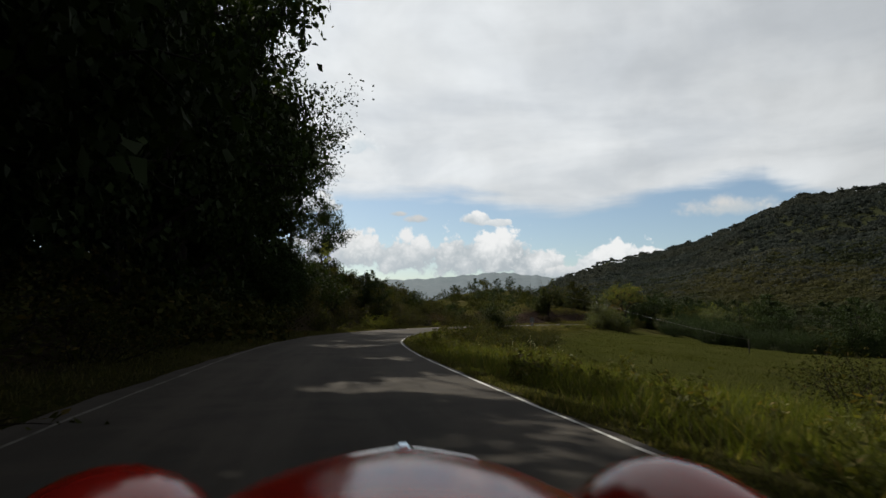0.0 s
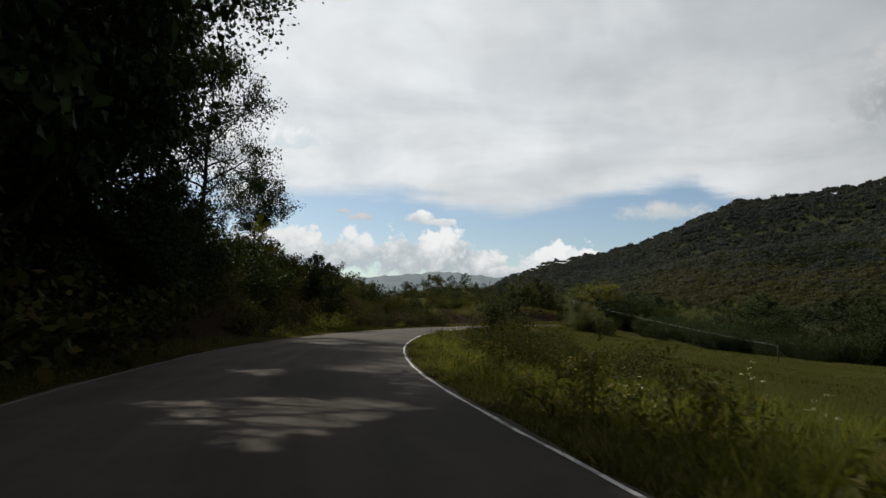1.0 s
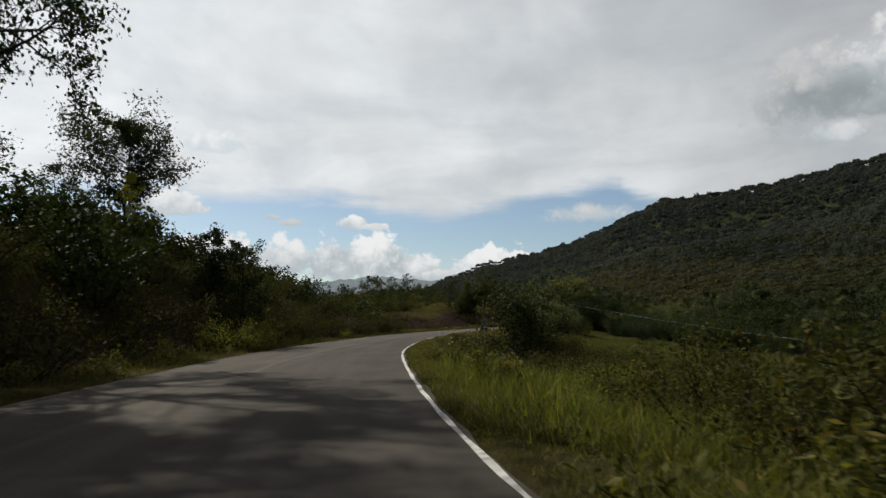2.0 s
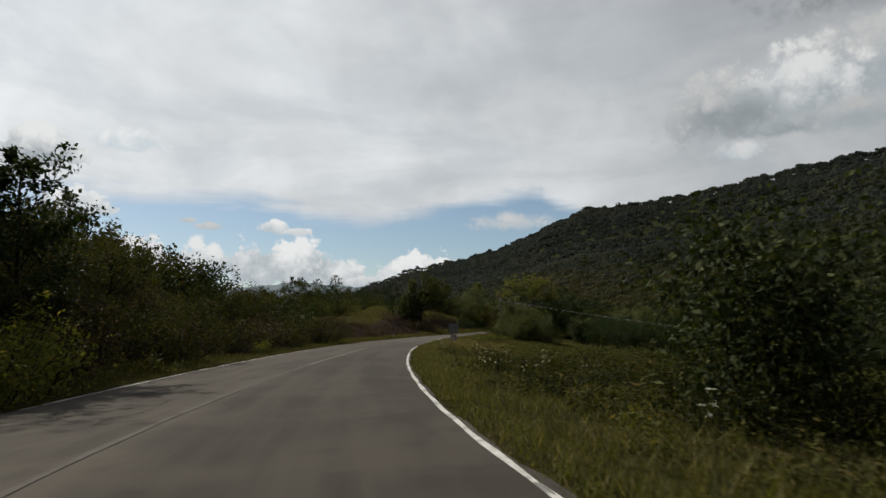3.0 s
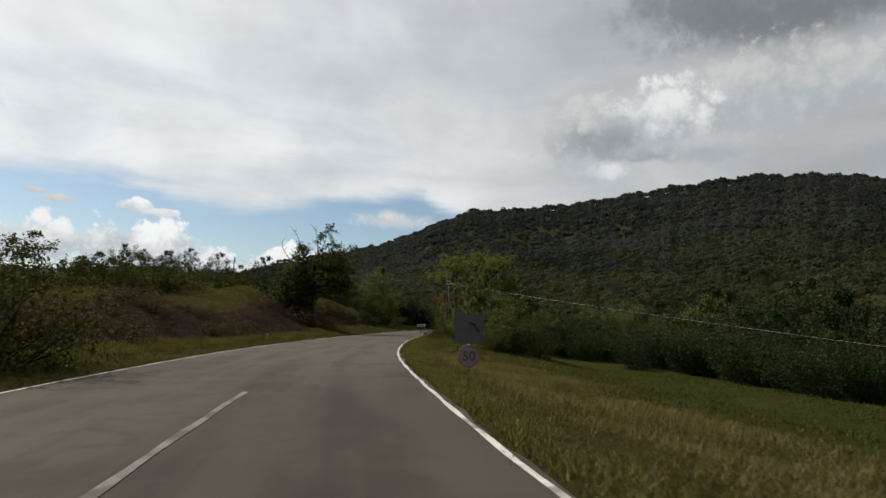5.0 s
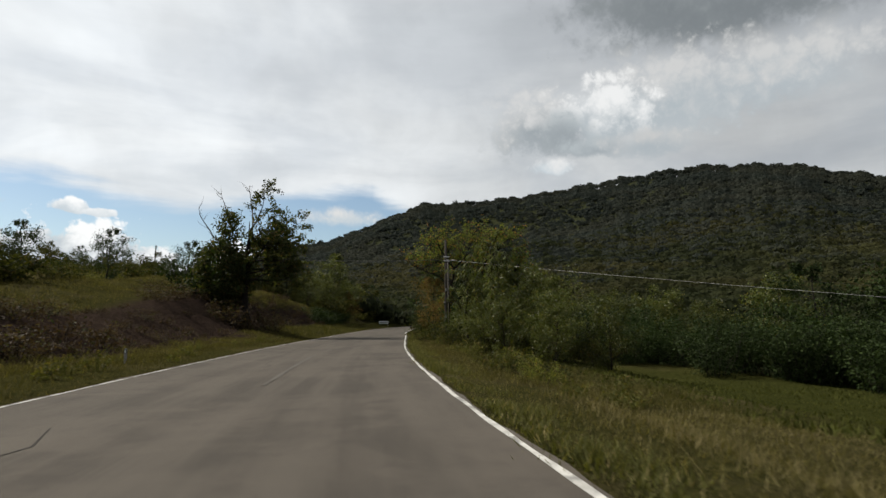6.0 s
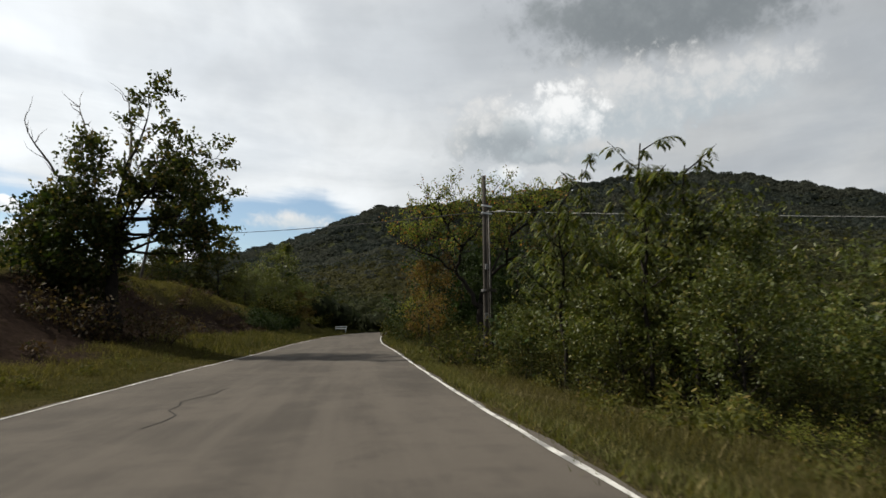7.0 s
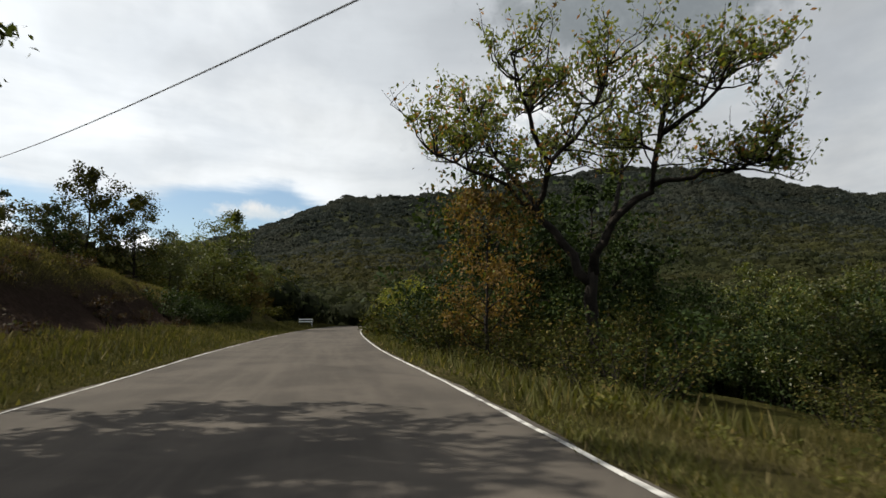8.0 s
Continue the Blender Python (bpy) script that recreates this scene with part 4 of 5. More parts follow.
# ---- far left of the road's second half ----
for x, y, m, size in ((3, 150, 1, 0.55), (-2, 140, 0, 0.6), (-6, 132, 0, 0.6), (8, 158, 1, 0.6), (-10, 126, 1, 0.5), (-1, 160, 2, 0.8), (18, 186, 1, 0.9), (22, 190, 0, 0.7), (26, 186, 1, 0.7), (14, 178, 0, 0.6),
                      (14, 184, 0, 0.8), (37, 196, 0, 0.9), (40, 190, 0, 0.7), (22, 172, 0, 0.5), (47, 212, 0, 1.2), (52, 216, 1, 1.1), (60, 226, 0, 1.3), (66, 236, 1, 1.2), (76, 250, 0, 1.2)):
    plant("field_tree", SMALL[m], TREE, "leafy green tree at the field edge above the road", "tree", "field trees", x, y, size, x * 37)
rng = random.Random(8)
for k in range(22):
    a, d = radians(-3.5 + 0.58 * k + rng.uniform(-0.4, 0.4)), rng.uniform(215, 262)
    x, y = -2 + math.sin(a) * d, 9 + math.cos(a) * d
    plant("field_tree", SMALL[rng.choice((0, 1, 1))], TREE, "leafy tree in a row along the far rise", "tree", "trees along the rise", x, y, rng.uniform(0.45, 1.05), rng.uniform(0, 360))
for k in range(60):
    a, d = radians(rng.uniform(-3, 9)), rng.uniform(178, 228)
    x, y = -2 + math.sin(a) * d, 9 + math.cos(a) * d
    plant("field_shrub", FAR_SHRUBS[rng.choice((0, 1, 2))], BUSH, "dark hedge shrub on the far rise", "shrub", "hedges on the rise", x, y, rng.uniform(0.8, 1.5), rng.uniform(0, 360), None, 0.8)
BUSHY = tree_meshes(48, 9.6, 2.5, 0.14, 0.06, 26, 0.22, 7000, "shrub", (0.3, 0.2), 0.03, 8, 0.6, 0.24)
for x, y, size, turn in ((28.6, 190, 1.02, 20), (32.0, 189, 0.86, 140), (25.6, 188, 0.62, 250)):
    plant("field_tree", BUSHY, TREE, "bushy tall tree at the field edge above the bank", "tree", "field trees", x, y, size, turn)
plant("roadside_tree", tree_meshes(45, 11.0, 3.0, 0.14, 0.16, 22, 0.24, 6500, "walnut", (0.4, 0), 0.05, 7, 0.55, 0.26), TREE, "tall light green roadside tree on the bank", "tree", "", 42.6, 198.4)
rng = random.Random(9)
for s in np.arange(146, 262, 4.0):
    for o in (-6.8, -10, -14):
        x, y = on_road(s + rng.uniform(-1.5, 1.5), o + rng.uniform(-1.2, 1.2))
        if (s > 190 and not (s < 243 and o > -9)) or (o < -12 and s > 196):
            plant("verge_shrub", FAR_SHRUBS[rng.choice((0, 1, 3))], BUSH, "low green shrub beside the road", "shrub", "verge shrubs", x, y, rng.uniform(0.8, 1.25), rng.uniform(0, 360), None, 0.8)
for s in np.arange(112, 178, 2.4):
    for o in (-19, -22.5):
        x, y = on_road(s + rng.uniform(-1.5, 1.5), o + rng.uniform(-1, 1) - (5 if s > 146 else 0))
        plant("field_shrub", FAR_SHRUBS[rng.choice((0, 1, 3))], BUSH, "low hedge shrub on the crest of the bank", "shrub", "crest shrubs", x, y, rng.uniform(0.6, 1.0), rng.uniform(0, 360), None, 0.8)
for s in np.arange(181, 206, 1.5):
    x, y = on_road(s, -8.4 + rng.uniform(-0.8, 0.8))
    plant("hedge_shrub", FAR_SHRUBS[2], BUSH, "dense dark hedge shrub beside the grass verge", "shrub", "roadside hedge", x, y, rng.uniform(0.55, 0.8), rng.uniform(0, 360), None, 0.8)
BRACKEN = [bush_meshes(84, 0.7, 0.6, 7, 0.14, 300, "bracken", 0.35, 0.25), bush_meshes(85, 0.5, 0.7, 7, 0.13, 280, "bracken", 0.4, 0.25)]
for k in range(130):
    x, y = on_road(rng.uniform(104, 182), -rng.uniform(7.2, 13.0))
    plant("bracken", BRACKEN[k % 2], BUSH, "withered brown bracken on the bare bank", "bracken", "bank bracken", x, y, rng.uniform(0.5, 1.2), rng.uniform(0, 360))

for k in range(30):
    x, y = on_road(rng.uniform(104, 150), -rng.uniform(7.0, 14.0))
    plant("bank_scrub", BROWN[k % 2], BUSH, "low brown scrub on the earth bank", "shrub", "bank scrub", x, y, rng.uniform(0.35, 0.85), rng.uniform(0, 360), None, 0.8)

# ---- dead tree with ivy, left ----


def ivy_tree():
    """A trunk smothered in ivy on one side, an airy crown on the other."""
    r = np.random.default_rng(52)
    verts, faces, centres, spreads = [], [], [], []
    trunk = [Vector((-1.0 + 0.12 * math.sin(k * 1.9), 0.1 * math.cos(k), -0.5 + k)) for k in range(9)]
    tube(verts, faces, trunk, [0.32 * (1 - 0.115 * k) for k in range(9)], 9)
    for k in range(240):                                                # ivy mass
        d = Vector(r.normal(0, 1, 3)).normalized() * r.uniform(0.55, 1.0)
        c = Vector((-2.6 + d.x * 2.0, d.y * 1.6, 3.8 + d.z * 2.9))
        centres += [c, c, c]
        spreads += [0.26, 0.26, 0.26]
    for k in range(70):                                                 # a second, higher lobe
        d = Vector(r.normal(0, 1, 3)).normalized() * r.uniform(0.4, 1.0)
        centres.append(Vector((-2.4 + d.x * 1.0, d.y * 1.0, 7.2 + d.z * 1.3)))
        spreads.append(0.22)
    for k in range(17):                                                 # airy limbs
        t = r.uniform(3.6, 7.6)
        at = trunk[int(t)].lerp(trunk[int(t) + 1], t % 1)
        limb = grow(r, at, (1.0, r.normal(0, 0.5), r.uniform(-0.05, 0.75)), r.uniform(2.8, 4.6), 0.13, 7)
        tube(verts, faces, limb, [0.075 * (1 - 0.85 * j / 7) for j in range(8)], 5)
        for m in range(11):
            j = int(r.integers(2, 8))
            twig = grow(r, limb[j], (limb[j] - limb[j - 1]).normalized() + Vector(r.normal(0, 0.6, 3)), r.uniform(0.6, 1.5), 0.25, 4)
            tube(verts, faces, twig, [0.018, 0.014, 0.010, 0.007, 0.004], 3, False)
            for q in twig[2:]:
                centres.append(q)
                spreads.append(0.13)
    v, f = leaf_cloud(r, centres, spreads, 26000, 0.17, narrow=0.7)
    return mesh_of("trunk", verts, faces, "bark", True), quick_mesh("crown", v, f, "ivy")


ivy = plant("ivy_tree", ivy_tree(), TREE, "half-dead tree wrapped in dark ivy", "tree", "", 17.0, 146.8, 1.0, -34)


def dead_limb(seed, foot, way_, length):
    r = np.random.default_rng(seed)
    verts, faces = [], []
    limb = grow(r, foot, way_, length, 0.16, 8)
    tube(verts, faces, limb, [0.07 * (1 - 0.8 * k / 8) for k in range(9)], 6)
    for k in range(9):
        j = int(r.integers(3, 9))
        twig = grow(r, limb[j], (limb[j] - limb[j - 1]).normalized() + Vector(r.normal(0, 0.55, 3)), length * r.uniform(0.15, 0.35), 0.25, 4)
        tube(verts, faces, twig, [0.022, 0.017, 0.012, 0.008, 0.004], 4, False)
    return mesh_of("dead_limb", verts, faces, "dead_wood", True)


for x, y, size in ((14.4, 145.4, 1.0), (16.0, 145.6, 0.9), (17.6, 146.0, 0.8), (13.4, 148.5, 1.2), (18.5, 149.5, 0.8), (20.2, 153.5, 0.7)):
    plant("ivy_shrub", BROWN[int(x * 10) % 2] if size < 1.1 else SHRUBS[2], BUSH, "dark brownish shrub at the foot of the ivy tree", "shrub", "shrubs round the ivy tree", x, y, size, x * 71)
part("dead_limb", dead_limb(1, (-2.2, 0.2, 6.6), (-0.45, 0.1, 1.3), 3.6), ivy, "bare grey dead limb")
part("dead_limb", dead_limb(2, (-0.8, 0.0, 6.6), (0.35, -0.1, 1.3), 3.8), ivy, "bare grey dead limb")
part("dead_limb", dead_limb(3, (-2.6, 0.1, 5.4), (-1.0, 0.1, 0.9), 3.6), ivy, "bare grey dead limb")

# ---- right side: shrubs, meadow edge ----
WALNUTS = [tree_meshes(61, 5.4, 2.3, 0.07, 0.04, 20, 0.16, 6400, "walnut", (0.3, 0.1), 0.0, 7, 0.40, 0.2, rise=0.9),
           tree_meshes(62, 5.0, 2.4, 0.07, 0.04, 20, 0.155, 6200, "walnut", (0.1, 0.4), 0.0, 7, 0.40, 0.2, rise=0.8)]


def sapling(seed, tall, bare):
    """A thin-stemmed sapling whose shoots carry long drooping feathered leaves."""
    r = np.random.default_rng(seed)
    verts, faces, lv, lf = [], [], [], []
    stem = [Vector((0.05 * math.sin(k * 1.3), 0.05 * math.cos(k * 1.7), tall * k / 9 - (0.3 if k == 0 else 0))) for k in range(10)]
    tube(verts, faces, stem, [0.055 * (1 - 0.08 * k) for k in range(10)], 6)
    shoots = [stem[5:]]
    for k in range(11):
        t = bare + (1 - bare) * (k + 0.5) / 11
        at = stem[int(t * 9)].lerp(stem[min(int(t * 9) + 1, 9)], t * 9 % 1)
        a = k * 2.4 + r.uniform(-0.4, 0.4)
        shoot = grow(r, at, (math.cos(a), math.sin(a), 0.75), (1.05 - 0.55 * (t - bare) / (1 - bare)) * 1.6, 0.12, 5)
        tube(verts, faces, shoot, [0.022, 0.019, 0.016, 0.012, 0.009, 0.005], 4, False)
        shoots.append(shoot)
    for shoot in shoots:
        for q in range(15):
            j = int(r.integers(1, len(shoot)))
            p = shoot[j - 1].lerp(shoot[j], r.random())
            a = r.uniform(0, 6.28)
            d = Vector((math.cos(a), math.sin(a), r.uniform(0.0, 0.7)))
            rib = [p]
            for m in range(5):
                d = (d + Vector((0, 0, -0.30))).normalized()
                rib.append(rib[-1] + d * r.uniform(0.03, 0.07))
            tube(verts, faces, rib[::2], [0.005, 0.004, 0.002], 3, False)
            side = d.cross(Vector((0, 0, 1))).normalized()
            for m in range(2, 6):
                for sg in (1, -1):
                    tip = (side * sg + (rib[m] - rib[m - 1]).normalized() * 0.7 + Vector((0, 0, -0.35))).normalized()
                    w = tip.cross(Vector((0, 0, 1))).normalized() * 0.028
                    c = rib[m]
                    i = len(lv)
                    lv += [c, c + tip * 0.075 + w, c + tip * 0.16, c + tip * 0.075 - w]
                    lf.append((i, i + 1, i + 2, i + 3))
    return mesh_of("trunk", verts, faces, "bark", True), mesh_of("crown", lv, lf, "walnut")


for s, o, m, size, turn in ((136.5, 8.4, 0, 0.8, 0), (133, 9.4, 1, 0.62, 90), (139.5, 7.8, 1, 0.75, 160), (138.5, 10.4, 0, 0.85, 210), (135, 12.5, 0, 0.65, 30), (142, 9.6, 1, 0.6, 310), (145, 12, 0, 0.52, 10), (137.5, 7.0, 1, 0.5, 45), (134, 7.4, 0, 0.5, 75), (131.5, 9.0, 1, 0.5, 195)):
    x, y = on_road(s, o)
    plant("walnut_shrub", WALNUTS[m], TREE, "tall broad-leaved green shrub beside the road", "shrub", "roadside thicket", x, y, size, turn)
for s, o, seed, tall, bare in ((143, 8.3, 65, 6.7, 0.30), (136.8, 7.3, 66, 5.5, 0.25), (136.2, 8.0, 67, 5.0, 0.3), (138.0, 7.8, 68, 4.9, 0.3)):
    x, y = on_road(s, o)
    plant("walnut_sapling", sapling(seed, tall, bare), TREE, "slender sapling with long drooping feathered leaves", "tree", "roadside thicket", x, y)
for x, y, m, size, turn in ((24.4, 132.6, 1, 0.42, 20), (25.6, 134.2, 0, 0.40, 140), (26.8, 133.2, 1, 0.5, 260), (29.6, 135.2, 1, 0.42, 75), (24.0, 130.6, 0, 0.32, 10), (28.8, 134.2, 0, 0.6, 33), (29.0, 131.6, 1, 0.75, 222), (26.6, 130.2, 0, 0.55, 111), (31.4, 136.8, 1, 0.45, 70), (25.6, 131.4, 0, 0.82, 15), (24.7, 130.1, 1, 0.66, 190), (27.2, 131.0, 1, 0.85, 280)):
    plant("walnut_shrub", WALNUTS[m], TREE, "young broad-leaved shrub round the pole", "shrub", "roadside thicket", x, y, size, turn)
for x, y, seed, tall in ((23.6, 130.8, 69, 4.6), (24.6, 131.9, 70, 4.2)):
    plant("walnut_sapling", sapling(seed, tall, 0.4), TREE, "slender sapling with long drooping feathered leaves", "tree", "roadside thicket", x, y)
for x, y, m, size in ((25.2, 133.6, 2, 0.75), (28.2, 134.9, 0, 0.7), (24.5, 134.7, 3, 1.05), (25.2, 134.0, 3, 1.1), (24.4, 136.0, 3, 0.5), (26.2, 134.6, 1, 0.6), (30.0, 138.2, 3, 0.7), (27.4, 132.4, 2, 0.85), (25.2, 129.8, 0, 0.7), (26.6, 128.6, 1, 0.75), (28.4, 129.6, 2, 0.8), (24.2, 128.6, 3, 0.8), (22.6, 129.4, 3, 0.55), (29.8, 127.6, 0, 0.75), (27.6, 126.8, 3, 0.9), (30.4, 131.6, 2, 0.9), (23.4, 131.8, 1, 0.5), (25.6, 127.2, 1, 0.55)):
    plant("thicket_shrub", SHRUBS[m], BUSH, "dark tangled shrub in the roadside thicket", "shrub", "roadside thicket", x, y, size, x * 77)
for s, o, size in ((37, 6.6, 0.7), (39.5, 7.4, 0.85), (42, 6.8, 0.75), (45, 8.5, 0.8)):
    x, y = on_road(s, o)
    plant("verge_bush", SHRUBS[1], BUSH, "rounded green bush on the bend of the verge", "shrub", "bushes at the bend", x, y, size, s * 50)
plant("meadow_bush", SHRUBS[1], BUSH, "rounded green bush standing in the meadow", "shrub", "", 12.0, 19.8, 1.05, 30)
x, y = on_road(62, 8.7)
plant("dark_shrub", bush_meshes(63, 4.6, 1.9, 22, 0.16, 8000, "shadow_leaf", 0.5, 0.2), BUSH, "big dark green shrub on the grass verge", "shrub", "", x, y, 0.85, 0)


def fruit_tree():
    """A low-forking tree: two dark crooked limbs under a wide flat crown of upright leafy shoots."""
    r = np.random.default_rng(72)
    verts, faces, centres, spreads = [], [], [], []
    tube(verts, faces, [Vector((0.12, 0, -0.6)), Vector((0.16, 0.05, 0.4)), Vector((0.02, 0.08, 1.4)), Vector((-0.06, 0.02, 2.3)), Vector((0.05, 0, 3.2))], [0.33, 0.25, 0.21, 0.19, 0.15], 10)
    limbs = [
        [(0.0, 0, 2.7), (-0.8, 0.2, 4.0), (-1.5, 0.3, 5.0), (-1.1, 0.3, 6.4), (0.0, 0.2, 7.5), (0.6, 0.1, 9.2)],
        [(-1.5, 0.3, 5.0), (-2.3, 0.8, 6.2), (-3.1, 1.2, 7.2), (-3.7, 1.4, 8.6)],
        [(0.05, 0, 3.0), (0.5, -0.2, 4.4), (1.6, -0.4, 5.4), (1.9, -0.5, 6.8), (2.4, -0.6, 8.6)],
        [(1.6, -0.4, 5.4), (2.8, -0.3, 5.7), (3.8, 0.0, 5.9), (4.7, 0.2, 6.1)],
        [(-1.1, 0.3, 6.4), (-1.6, -1.2, 7.4), (-1.9, -2.2, 8.8)],
        [(0.6, -0.2, 4.6), (0.9, 1.6, 6.4), (1.3, 2.6, 8.6)],
        [(1.9, -0.5, 6.8), (2.9, -1.0, 7.4), (3.7, -1.2, 8.3)],
        [(-1.5, 0.3, 5.0), (-2.8, -0.6, 5.9), (-4.2, -1.0, 6.5)],
    ]
    for n, keys in enumerate(limbs):
        path = []
        for j in range(len(keys) - 1):
            for q in range(3):
                path.append(Vector(keys[j]).lerp(Vector(keys[j + 1]), q / 3) + Vector(r.normal(0, 0.06, 3)) * (1 if j or q else 0))
        path.append(Vector(keys[-1]))
        thick, m = (0.15 if n in (0, 2) else 0.085), len(path)
        tube(verts, faces, path, [thick * (1 - 0.85 * k / m) for k in range(m)], 7)
        for k in range(4 * len(keys) + 6):
            j = int(r.integers(m // 2, m))
            if path[j].z < 5.4:
                continue
            d = Vector((*r.normal(0, 1.0, 2), r.uniform(-0.05, 0.9)))
            bough = grow(r, path[j], d, r.uniform(0.9, 2.1), 0.2, 5)
            tube(verts, faces, bough, [0.034, 0.03, 0.025, 0.02, 0.014, 0.008], 4, False)
            for q in range(8):
                i = int(r.integers(2, 6))
                twig = grow(r, bough[i], Vector((*r.normal(0, 0.55, 2), 0.75)), r.uniform(0.4, 1.0), 0.15, 3)
                tube(verts, faces, twig, [0.011, 0.009, 0.007, 0.004], 3, False)
                if r.uniform() > 0.12:
                    for p in twig[1:]:
                        centres.append(p)
                        spreads.append(0.11)
    v, f = leaf_cloud(r, centres, spreads, 14000, 0.15, narrow=0.55)
    return mesh_of("trunk", verts, faces, "bark", True), quick_mesh("crown", v, f, "apple")


plant("apple_tree", fruit_tree(), TREE, "spreading fruit tree with sparse reddening leaves", "tree", "", 34.4, 146.8, 1.0, -53.5, None, 0.98)
RUSSET = tree_meshes(64, 5.6, 1.9, 0.06, 0.06, 18, 0.12, 5200, "russet", (0.1, 0.1), 0.0, 7, 0.5, 0.22, rise=0.8)
plant("russet_shrub", RUSSET, TREE, "tall rust brown shrub in the hedge by the far bend", "shrub", "", 45.2, 197.8, 0.95, 120)
plant("russet_shrub", RUSSET, TREE, "tall shrub with russet autumn leaves beside the fruit tree", "shrub", "", 32.3, 148.8)
rng = random.Random(13)
HEDGE = bush_meshes(40, 3.2, 1.8, 14, 0.125, 4600, "oak", 0.55, 0.19)
OLIVE = tree_meshes(49, 6.6, 2.5, 0.10, 0.04, 24, 0.17, 6500, "walnut", (0.2, 0.2), 0.0, 8, 0.55, 0.22)
FRESH = tree_meshes(50, 6.2, 2.4, 0.10, 0.04, 24, 0.24, 3600, "sunny", (0.1, 0.2), 0.0, 8, 0.55, 0.22)
for s, o, size, turn in ((192, 7.6, 0.62, 0), (198, 8.4, 0.8, 70), (204, 7.4, 0.9, 160), (211, 8.6, 1.05, 250), (217, 7.2, 0.95, 20), (224, 8.8, 1.1, 300), (231, 7.4, 1.0, 110), (240, 8.0, 1.15, 200), (250, 9.0, 1.2, 40)):
    x, y = on_road(s, o)
    plant("wood_tree", FRESH, TREE, "light green bushy tree beside the far road bend", "tree", "bend trees", x, y, size, turn)
for s, o, size, turn in ((191, -11.5, 0.62, 15), (197, -12.5, 0.78, 95), (203, -11.0, 0.8, 170), (209, -13.5, 0.95, 260), (217, -10.5, 0.85, 330), (226, -11.5, 1.0, 60)):
    x, y = on_road(s, o)
    plant("field_tree", OLIVE, TREE, "olive green bushy tree above the roadside hedge", "tree", "field trees", x, y, size, turn)
for i in range(len(EDGE) - 1):
    for t in (0.0, 0.33, 0.66):
        x = EDGE[i][0] * (1 - t) + EDGE[i + 1][0] * t + rng.uniform(-1.5, 3)
        y = EDGE[i][1] * (1 - t) + EDGE[i + 1][1] * t + rng.uniform(-1.5, 1.5)
        size, turn = rng.uniform(0.9, 1.4), rng.uniform(0, 360)
        if 131 < y < 152:
            plant("meadow_tree", OLIVE, TREE, "olive green leafy tree at the edge of the meadow", "tree", "meadow edge trees", x + 9, y, size * 0.85, turn)
        else:
            plant("meadow_tree", SMALL[1], TREE, "dark leafy tree at the edge of the meadow", "tree", "meadow edge trees", x + (11 if 92 < y < 152 else 0), y, size, turn)
        for q in range(3):
            plant("meadow_shrub", HEDGE if y > 84 else FAR_SHRUBS[2], BUSH, "dark shrub at the edge of the meadow", "shrub", "meadow edge shrubs", x - rng.uniform(0.5, 2.0) + 2.2 * q, y + rng.uniform(-2, 2), rng.uniform(0.9, 1.3) + 0.15 * q, rng.uniform(0, 360))
for s in np.arange(144, 262, 3.6):
    for o in (6.0, 9.5):
        x, y = on_road(s + rng.uniform(-1.5, 1.5), o + rng.uniform(-0.8, 1.2))
        if s > 154 or o > 8:
            kind = SHRUBS[rng.choice((0, 1, 2))] if s < 175 else FAR_SHRUBS[rng.choice((0, 1, 3))]
            plant("verge_shrub", kind, BUSH, "low green shrub beside the road", "shrub", "verge shrubs", x, y, rng.uniform(0.8, 1.3) * (0.72 if s < 158 else 1), rng.uniform(0, 360), None, 0.9)
    x, y = on_road(s, 15 + rng.uniform(-3, 4))
    if s > 158:
        kind, size, turn = SMALL[rng.choice((0, 1))], rng.uniform(0.9, 1.3), rng.uniform(0, 360)
        if s < 182:
            kind, size = OLIVE, 0.6 * size
        plant("wood_tree", kind, TREE, "leafy green tree beside the far road bend", "tree", "bend trees", x, y, size, turn)
for s in np.arange(30, 112, 1.9):
    for o in (6.5, 9.0, 12.0) if 54 < s < 80 else (8.0,) if s < 54 else ():
        x, y = on_road(s + rng.uniform(-1, 1), o + rng.uniform(-0.9, 1.2))
        plant("bramble", SHRUBS[rng.choice((1, 3, 3))], BUSH, "low bramble thicket on the sloping verge", "shrub", "verge brambles", x, y, rng.uniform(0.7, 1.05) if 62 < s < 86 else rng.uniform(0.5, 0.85), rng.uniform(0, 360), None, rng.uniform(0.5, 0.85))


# ---- weeds and flowers of the verges ----
WEEDS = [bush_meshes(81, 0.75, 0.55, 6, 0.115, 340, "weed", 0.45, 0.25, stem="lush"), bush_meshes(82, 0.5, 0.65, 6, 0.105, 340, "weed", 0.35, 0.25, stem="lush"), bush_meshes(83, 1.0, 0.5, 6, 0.125, 320, "weed", 0.3, 0.25, stem="lush")]
for k in range(26):
    s = 121.5 + 0.9 * k
    x, y = on_road(s, 5.9 + 0.14 * (s - 122) + 0.5 * math.sin(k * 2.1))
    if k % 3:
        plant("verge_bramble", SHRUBS[3], BUSH, "low bramble clump at the edge of the grass verge", "shrub", "brambles below the thicket", x, y, 0.42 + 0.16 * math.sin(k * 1.7), k * 83, None, 0.8)
    else:
        plant("verge_bramble", WEED_BUSH, BUSH, "pale leafy weed clump at the edge of the grass verge", "shrub", "brambles below the thicket", x, y, 0.36 + 0.1 * math.sin(k * 1.3), k * 83)
rng = random.Random(21)
